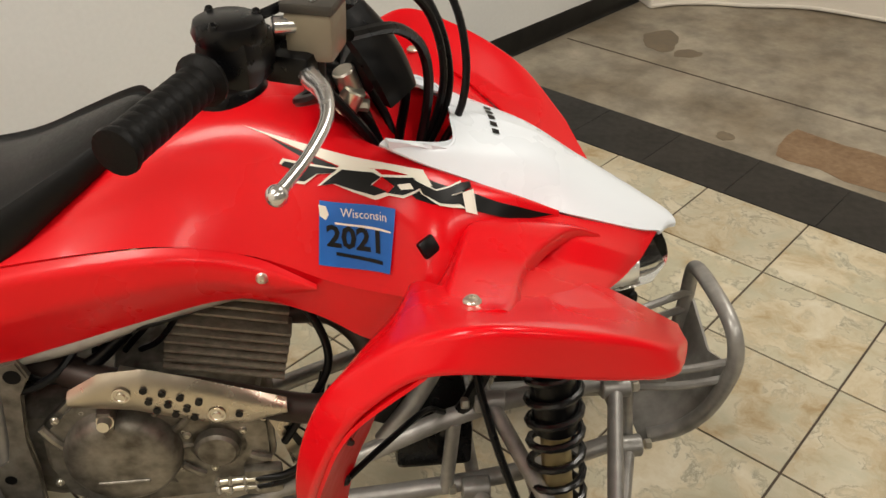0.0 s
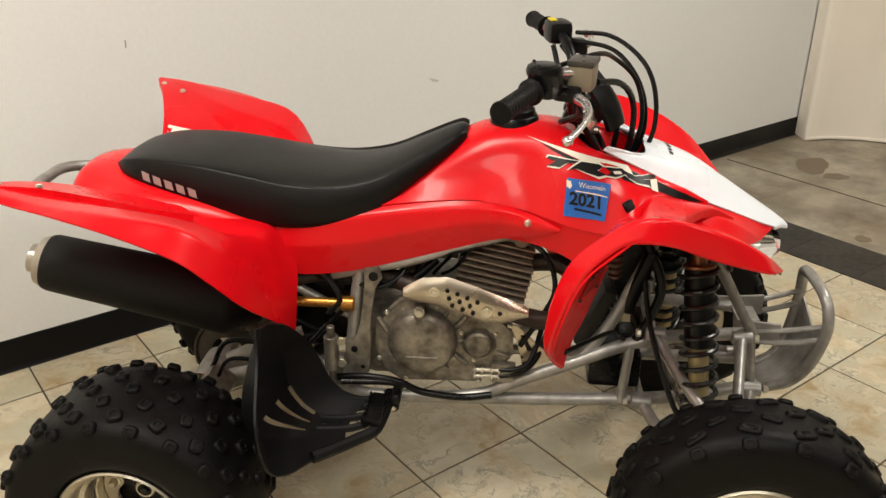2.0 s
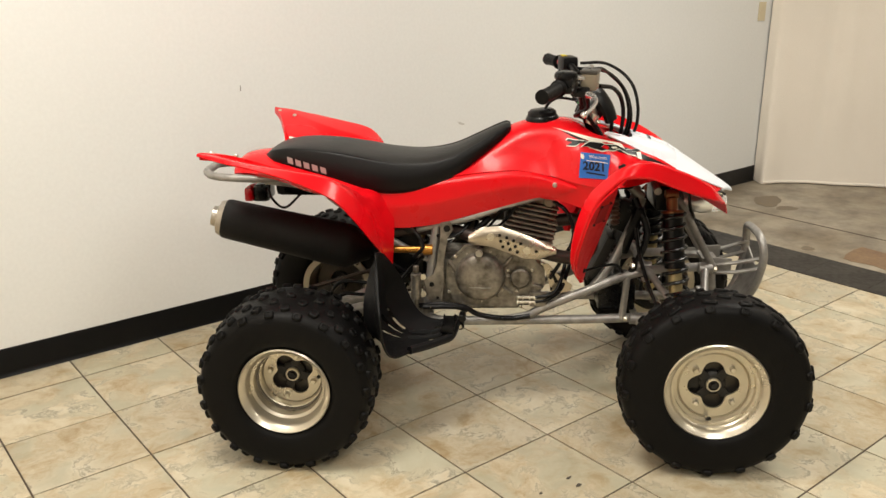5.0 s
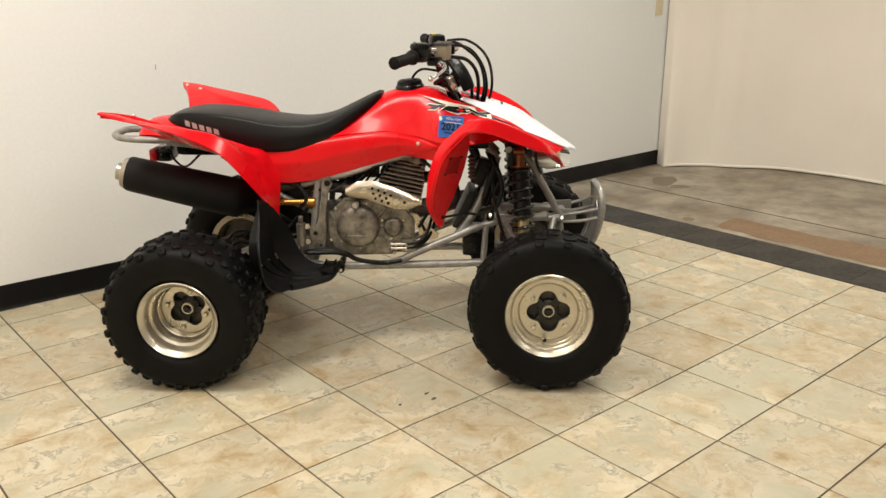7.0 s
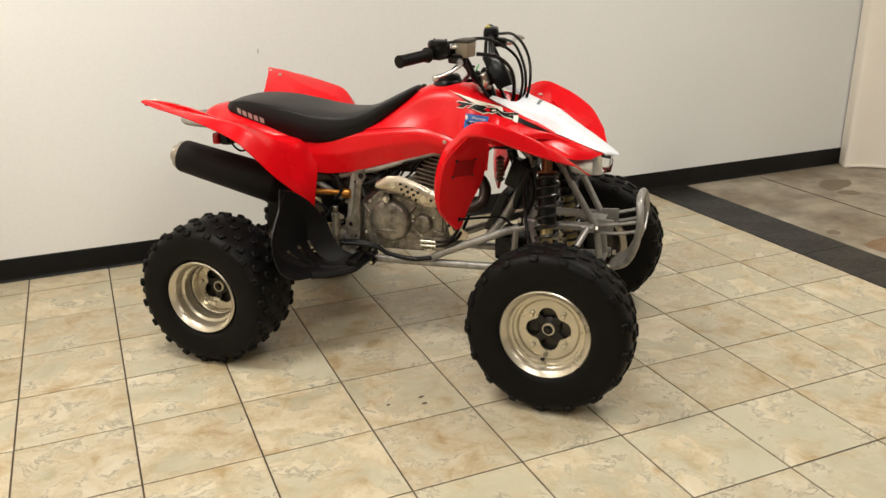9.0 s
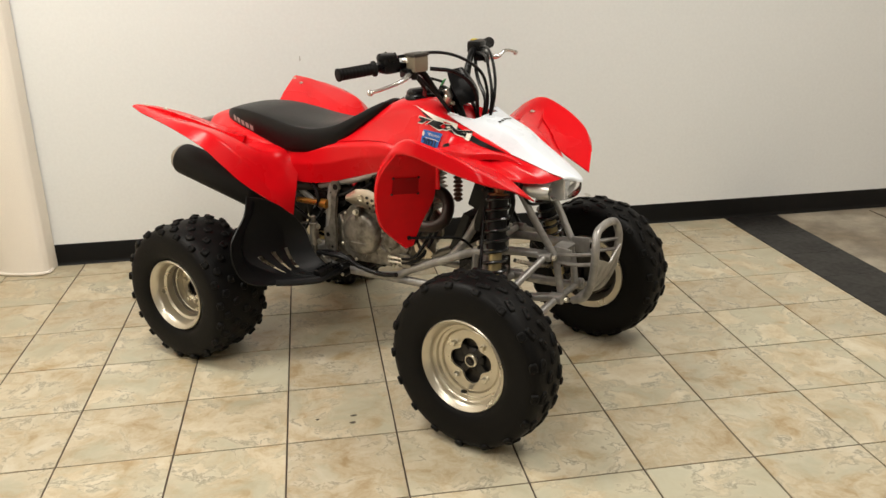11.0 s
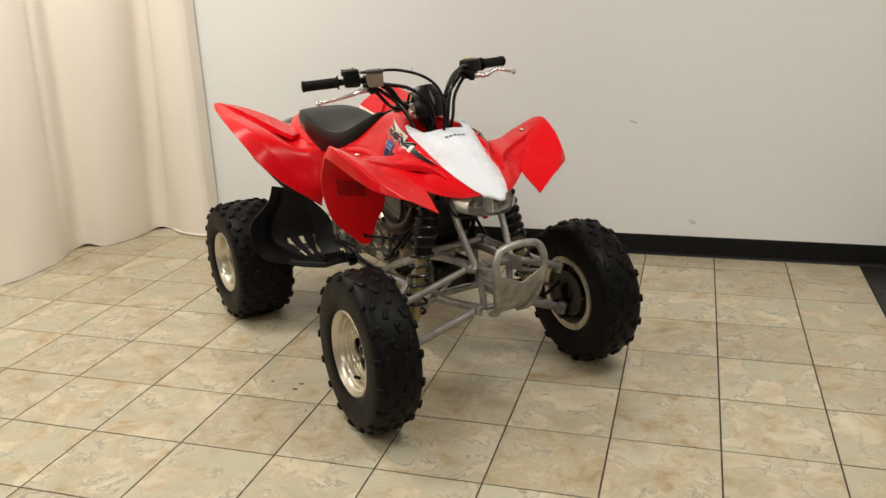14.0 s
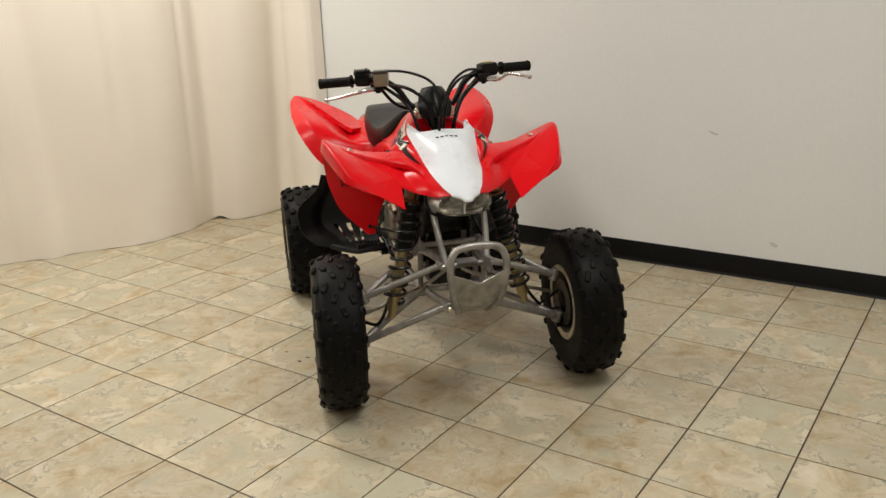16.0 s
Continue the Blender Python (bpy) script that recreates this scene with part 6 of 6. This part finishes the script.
box(bm, pose(-0.096, -0.183, 1.111, 0, 0, -12), 0.051, 0.058, 0.010, 0.003)
for dy in (-0.018, 0.018):
    rod(bm, (-0.096, -0.183 + dy, 1.114), (-0.096, -0.183 + dy, 1.1175), 0.004, 10)
part("reservoir_lid", turned(bm), LID, res)
bm = bmesh.new()
rod(bm, (-0.135, -0.205, 1.094), (-0.10, -0.195, 1.092), 0.009, 12)
part("banjo_bolt", turned(bm), CHROME, bars)
# switch block on the left
bm = bmesh.new()
box(bm, pose(-0.158, 0.225, 1.080, 0, 0, 18), 0.055, 0.070, 0.050, 0.014)
part("switch_block", turned(bm), BLACK, bars)
bm = bmesh.new()
box(bm, pose(-0.187, 0.235, 1.082, 0, 0, 18), 0.006, 0.028, 0.012, 0.002)
part("kill_switch", turned(bm), REDKNOB, bars)
bm = bmesh.new()
box(bm, pose(-0.172, 0.228, 1.1055, 0, 0, 18), 0.016, 0.030, 0.003, 0.001)
part("switch_label", turned(bm), YELLOW, bars)

# black pod ahead of the bars, key switch, loom
pod_rows = []
for u in np.linspace(0, 1, 6):
    w = 0.026 + 0.036 * math.sin(math.pi * (0.12 + 0.66 * u))
    x, z = -0.062 + 0.062 * u, 1.048 - 0.105 * u
    pod_rows.append([(x - 0.030 * abs(v) ** 1.5 + 0.010 * math.sin(math.pi * u), w * v, z - 0.010 * v * v) for v in (-1, -0.6, 0, 0.6, 1)])
bm = bmesh.new()
shell(bm, smooth_grid(pod_rows, 3, 5), 0.012)
part("front_pod", turned(bm), BLACK, bars)
bm = bmesh.new()
box(bm, pose(-0.065, 0.0, 0.975, 0, 25), 0.05, 0.085, 0.05, 0.015)
part("instrument_block", turned(bm), BLACK, bars)
bm = bmesh.new()
rod(bm, (-0.075, -0.05, 0.955), (-0.085, -0.055, 0.985), 0.014, 16)
part("key_switch", turned(bm), STEEL, bars)
part("tag", turned(box(bmesh.new(), pose(-0.115, -0.03, 1.0, 0, 30, 20), 0.003, 0.03, 0.022, 0.001)), GREEN, bars, "small green plastic tag")
cable_paths = [
    [(-0.10, 0.185, 1.092), (-0.03, 0.110, 1.098), (0.030, 0.040, 1.062), (0.058, 0.005, 1.000), (0.056, -0.015, 0.915), (0.010, -0.01, 0.82)],
    [(-0.11, 0.175, 1.076), (-0.03, 0.095, 1.074), (0.016, 0.038, 1.035), (0.040, 0.014, 0.975), (0.038, 0.004, 0.905), (-0.005, 0.0, 0.81)],
    [(-0.165, -0.215, 1.098), (-0.080, -0.125, 1.106), (-0.036, -0.039, 1.080), (0.012, -0.004, 1.034), (0.033, -0.002, 0.970), (0.028, -0.003, 0.906), (-0.005, 0.0, 0.82)],
    [(-0.08, -0.16, 1.060), (-0.03, -0.10, 1.045), (0.004, -0.050, 1.0), (0.012, -0.030, 0.93), (-0.006, -0.02, 0.82)],
    [(-0.14, -0.20, 1.065), (-0.125, -0.12, 1.005), (-0.10, -0.085, 0.96), (-0.06, -0.07, 0.90), (-0.03, -0.05, 0.83)],
    [(-0.15, 0.19, 1.06), (-0.13, 0.125, 1.00), (-0.09, 0.085, 0.95), (-0.04, 0.06, 0.88), (-0.02, 0.04, 0.82)],
    [(-0.13, 0.20, 1.060), (-0.10, 0.15, 1.03), (-0.06, 0.10, 0.99), (-0.01, 0.06, 0.93), (-0.02, 0.04, 0.84)],
    [(-0.12, -0.19, 1.045), (-0.11, -0.15, 0.995), (-0.14, -0.10, 0.965), (-0.10, -0.04, 0.955), (-0.06, -0.02, 0.90)],
]
for k, pts in enumerate(cable_paths):
    part("cable", tube(bmesh.new(), pts, 0.0050 if k < 3 else 0.0064, 8), BLACK, bars)
bm = bmesh.new()
tube(bm, [(-0.23, 0.0, 0.955), (-0.215, 0.0, 0.985), (-0.185, -0.01, 1.005), (-0.13, -0.02, 1.0)], 0.0045, 8)
part("breather_hose", bm, BLACK, bike)
bm = bmesh.new()
revolve(bm, [(0.052, -0.012), (0.052, 0.004), (0.048, 0.012), (0.046, 0.013), (0.044, 0.024), (0.036, 0.031), (0.012, 0.033), (0, 0.033)], pose(-0.232, 0, 0.938, 0, -4), 32)
part("fuel_cap", bm, BLACK, bike)

# ---- prints and stickers, laid on the panels ----
from mathutils.bvhtree import BVHTree


def surface(ob, sgn=1):
    """A function giving the point of a panel at (x, z), met from its side."""
    t = bmesh.new()
    t.from_mesh(ob.data)
    tree = BVHTree.FromBMesh(t)
    t.free()

    def at(x, z, lift=0.0012):
        p, n, _, _ = tree.ray_cast(Vector((x, sgn * 1.0, z)), Vector((0, -sgn, 0)))
        if p is None:
            p, n, _, _ = tree.find_nearest(Vector((x, sgn * 0.18, z)))
        if n.y * sgn < 0:
            n = -n
        return tuple(p + n * lift)
    return at


def decal(name, outline, at, mat, parent, lift=0.0012, label=""):
    """A thin print: the outline is filled with a fan of small faces that follow the panel."""
    b = bmesh.new()
    pts = []
    n = len(outline)
    for k in range(n):
        a, c = outline[k], outline[(k + 1) % n]
        m = max(1, int(math.hypot(c[0] - a[0], c[1] - a[1]) / 0.012))
        pts += [(a[0] + (c[0] - a[0]) * j / m, a[1] + (c[1] - a[1]) * j / m) for j in range(m)]
    vs = [b.verts.new((x, z, 0)) for x, z in pts]
    f = b.faces.new(vs)
    bmesh.ops.triangulate(b, faces=[f])
    bmesh.ops.subdivide_edges(b, edges=[e for e in b.edges if e.calc_length() > 0.02], cuts=2, use_grid_fill=True)
    bmesh.ops.triangulate(b, faces=b.faces[:])
    low = bmesh.new()
    top = {v: low.verts.new(at(v.co.x, v.co.y, lift)) for v in b.verts}
    for f in b.faces:
        low.faces.new([top[v] for v in f.verts])
    b.free()
    return part(name, low, mat, parent, label, 80)


# slanted black blocks with pale outlines
GRAPHICS = [
    [(-0.160, 0.894), (-0.101, 0.889), (-0.107, 0.886), (-0.124, 0.885), (-0.138, 0.877), (-0.162, 0.877), (-0.146, 0.886), (-0.164, 0.890)],
    [(-0.096, 0.889), (-0.061, 0.886), (-0.052, 0.882), (-0.064, 0.876), (-0.045, 0.870), (-0.061, 0.866), (-0.083, 0.871), (-0.104, 0.877), (-0.120, 0.875), (-0.107, 0.883)],
    [(-0.051, 0.882), (-0.016, 0.881), (-0.007, 0.874), (-0.028, 0.868), (-0.045, 0.869), (-0.037, 0.875)],
    [(-0.014, 0.879), (0.009, 0.870), (0.038, 0.868), (0.064, 0.861), (0.025, 0.864), (0.040, 0.854), (0.012, 0.861), (-0.006, 0.869)],
]
for sgn in BOTH:
    at = surface(tank_cover, sgn)
    decal("graphic", [(-0.178, 0.916), (-0.124, 0.899), (-0.098, 0.891), (-0.120, 0.891), (-0.152, 0.904)], at, BLACK_DECAL, tank_cover, 0.0014)
    decal("graphic", [(-0.040, 0.884), (-0.001, 0.880), (0.056, 0.858), (0.110, 0.834), (0.160, 0.806), (0.110, 0.820), (0.060, 0.843), (0.020, 0.858), (-0.014, 0.866)], at, BLACK_DECAL, tank_cover, 0.0014)
    decal("graphic", [(-0.207, 0.925), (-0.140, 0.911), (-0.082, 0.899), (-0.034, 0.891), (-0.004, 0.885), (0.005, 0.874), (-0.008, 0.875), (-0.023, 0.884), (-0.045, 0.888), (-0.098, 0.892), (-0.124, 0.900), (-0.178, 0.917)], at, CREAM_DECAL, tank_cover, 0.0022)
    decal("graphic", [(-0.034, 0.876), (-0.020, 0.877), (-0.016, 0.873), (-0.030, 0.872)], at, CREAM_DECAL, tank_cover, 0.0044)
    for shape in GRAPHICS:
        cx, cz = sum(p[0] for p in shape) / len(shape), sum(p[1] for p in shape) / len(shape)
        for grow, mat, lift in ((1.2, CREAM_DECAL, 0.0028), (1.0, BLACK_DECAL, 0.0036)):
            decal("graphic", [(cx + (x - cx) * (1 + (grow - 1) * 0.45), cz + (z - cz) * (1 + (grow - 1) * 1.6)) for x, z in shape], at, mat, tank_cover, lift)
    p = Vector(at(-0.004, 0.826, 0.0))
    n = Vector((0.35, sgn * 0.8, 0.5)).normalized()
    plug = bmesh.new()
    box(plug, along(p - n * 0.003, p + n) @ pose(0, 0, 0.003, 0, 0, 20), 0.022, 0.022, 0.010, 0.004)
    part("plug", plug, BLACK, tank_cover)
    # seat print in four-millimetre bars
    ats = surface(seat, sgn)
    for k in range(5):
        x0 = -1.018 + 0.0265 * k
        z0 = 0.838 - 0.0062 * k
        decal("printed_mark", [(x0, z0), (x0 + 0.018, z0 - 0.005), (x0 + 0.020, z0 - 0.024), (x0 + 0.002, z0 - 0.019)], ats, GREY_DECAL, seat, 0.0010)

# paper label behind the seat
bm = bmesh.new()
box(bm, pose(-1.128, -0.020, 0.8165, 0, 0, 8), 0.036, 0.075, 0.0012, 0)
label = part("caution_label", bm, GREY_DECAL, bike, "grey paper label with red edge")
bm = bmesh.new()
box(bm, pose(-1.108, -0.018, 0.8180, 0, 0, 8), 0.006, 0.075, 0.0012, 0)
part("label_edge", bm, REDKNOB, label)

# blue registration sticker on the right flank
AT = surface(tank_cover, -1)
sticker = decal("registration_sticker", [(-0.122, 0.861), (-0.037, 0.856), (-0.046, 0.790), (-0.127, 0.789)], AT, BLUE, tank_cover, 0.0040, "blue registration sticker with white and black print")


def lettering(text, x, z, size, mat, parent, lift=0.0052, slope=-0.05, bold=0.0):
    """Built-in letters wrapped on the flank."""
    cu = bpy.data.curves.new("lettering", "FONT")
    cu.body, cu.size, cu.resolution_u = text, size, 2
    cu.align_x = "CENTER"
    cu.offset = bold
    tmp = bpy.data.objects.new("lettering", cu)
    scene.collection.objects.link(tmp)
    me = bpy.data.meshes.new_from_object(tmp.evaluated_get(bpy.context.evaluated_depsgraph_get()))
    bpy.data.objects.remove(tmp)
    for v in me.vertices:
        v.co = AT(x + v.co.x, z + v.co.y + slope * v.co.x, lift)
    me.materials.clear()
    me.materials.append(mat)
    ob = new("lettering", me)
    ob.parent = parent
    return ob


lettering("Wisconsin", -0.073, 0.8445, 0.0125, CREAM_DECAL, sticker)
lettering("2021", -0.083, 0.8125, 0.033, BLACK_DECAL, sticker, bold=0.0011)
decal("state_mark", [(-0.1230, 0.8565), (-0.1150, 0.8555), (-0.1120, 0.8475), (-0.1160, 0.8415), (-0.1220, 0.8455)], AT, CREAM_DECAL, sticker, 0.0052)
decal("print_bar", [(-0.1060, 0.8400), (-0.0430, 0.8350), (-0.0430, 0.8330), (-0.1060, 0.8380)], AT, CREAM_DECAL, sticker, 0.0052)
decal("print_bar", [(-0.1060, 0.8075), (-0.0530, 0.8025), (-0.0530, 0.7985), (-0.1060, 0.8035)], AT, BLACK_DECAL, sticker, 0.0052)

# small black print bars across the white nose
nose_bm = bmesh.new()
nose_bm.from_mesh(nose.data)
nose_tree = BVHTree.FromBMesh(nose_bm)
nose_bm.free()
for k in range(5):
    y0 = -0.040 + 0.0170 * k
    bm = bmesh.new()
    q = [(0.092, y0), (0.092, y0 + 0.0105), (0.097, y0 + 0.0108), (0.101, y0 + 0.0105), (0.101, y0 + 0.0005), (0.097, y0)]
    bm.faces.new([bm.verts.new(nose_tree.ray_cast(Vector((x, y, 2)), Vector((0, 0, -1)))[0] + Vector((0.0006, 0, 0.0012))) for x, y in q])
    part("printed_mark", bm, BLACK_DECAL, nose)
# white label on the left rear fender
top_bm = bmesh.new()
top_bm.from_mesh(rear_fenders[1].data)
top_bm.from_mesh(strips[1].data)
top_tree = BVHTree.FromBMesh(top_bm)
top_bm.free()
bm = bmesh.new()
grid = [[bm.verts.new(top_tree.ray_cast(Vector((x, y, 2)), Vector((0, 0, -1)))[0] + Vector((0, 0, 0.002))) for y in np.linspace(-0.018, 0.018, 6) + 0.224 + 0.13 * (x + 0.95)] for x in np.linspace(-1.09, -0.950, 12)]
for A, B in zip(grid, grid[1:]):
    for k in range(5):
        bm.faces.new((A[k], A[k + 1], B[k + 1], B[k]))
part("warning_label", bm, CREAM_DECAL, rear_fenders[1], "white paper warning label")

# ---- floor tiles, last ----
bm = bmesh.new()
box(bm, pose(0, 0, -0.004), 0.3295, 0.3295, 0.008, 0.0012)
bmesh.ops.recalc_face_normals(bm, faces=bm.faces[:])
tile_mesh = bpy.data.meshes.new("tile")
bm.to_mesh(tile_mesh)
bm.free()
tile_mesh.materials.append(TILE)
bm = bmesh.new()
cut = WALL_Y - 5 * S - 0.002
box(bm, pose(0, cut / 2 - S / 2 + 0.00275, -0.004), 0.3295, cut - 0.0055, 0.008, 0.0012)
bmesh.ops.recalc_face_normals(bm, faces=bm.faces[:])
cut_mesh = bpy.data.meshes.new("cut_tile")
bm.to_mesh(cut_mesh)
bm.free()
cut_mesh.materials.append(TILE)
rnd = random.Random(9)
for i in range(-10, 7):
    for j in range(-8, 6):
        ob = new("tile", cut_mesh if j == 5 else tile_mesh)
        ob.location = ((i + 0.5) * S, (j + 0.5) * S, rnd.uniform(-0.0004, 0.0004))
        if j < 5:
            ob.rotation_euler = (0, 0, math.pi / 2 * rnd.randrange(4))
        ob.parent = floor
bm = bmesh.new()
for i in range(-10, 7):
    for j in range(-15, -8):
        box(bm, pose((i + 0.5) * S, (j + 0.5) * S, -0.004), 0.3295, 0.3295, 0.008, 0)
part("tile_field", bm, TILE, floor)["kind"] = "stuff"
blot(0.204, 0.083, 0.009, 0.006, 21, 0.0012, SPECK, "floor_speck", "small dark speck of dirt on a tile")
blot(0.209, 0.126, 0.011, 0.004, 22, 0.0012, SPECK, "floor_speck", "small dark speck of dirt on a tile")
blot(0.094, 0.122, 0.006, 0.004, 23, 0.0012, SPECK, "floor_speck", "small dark speck of dirt on a tile")
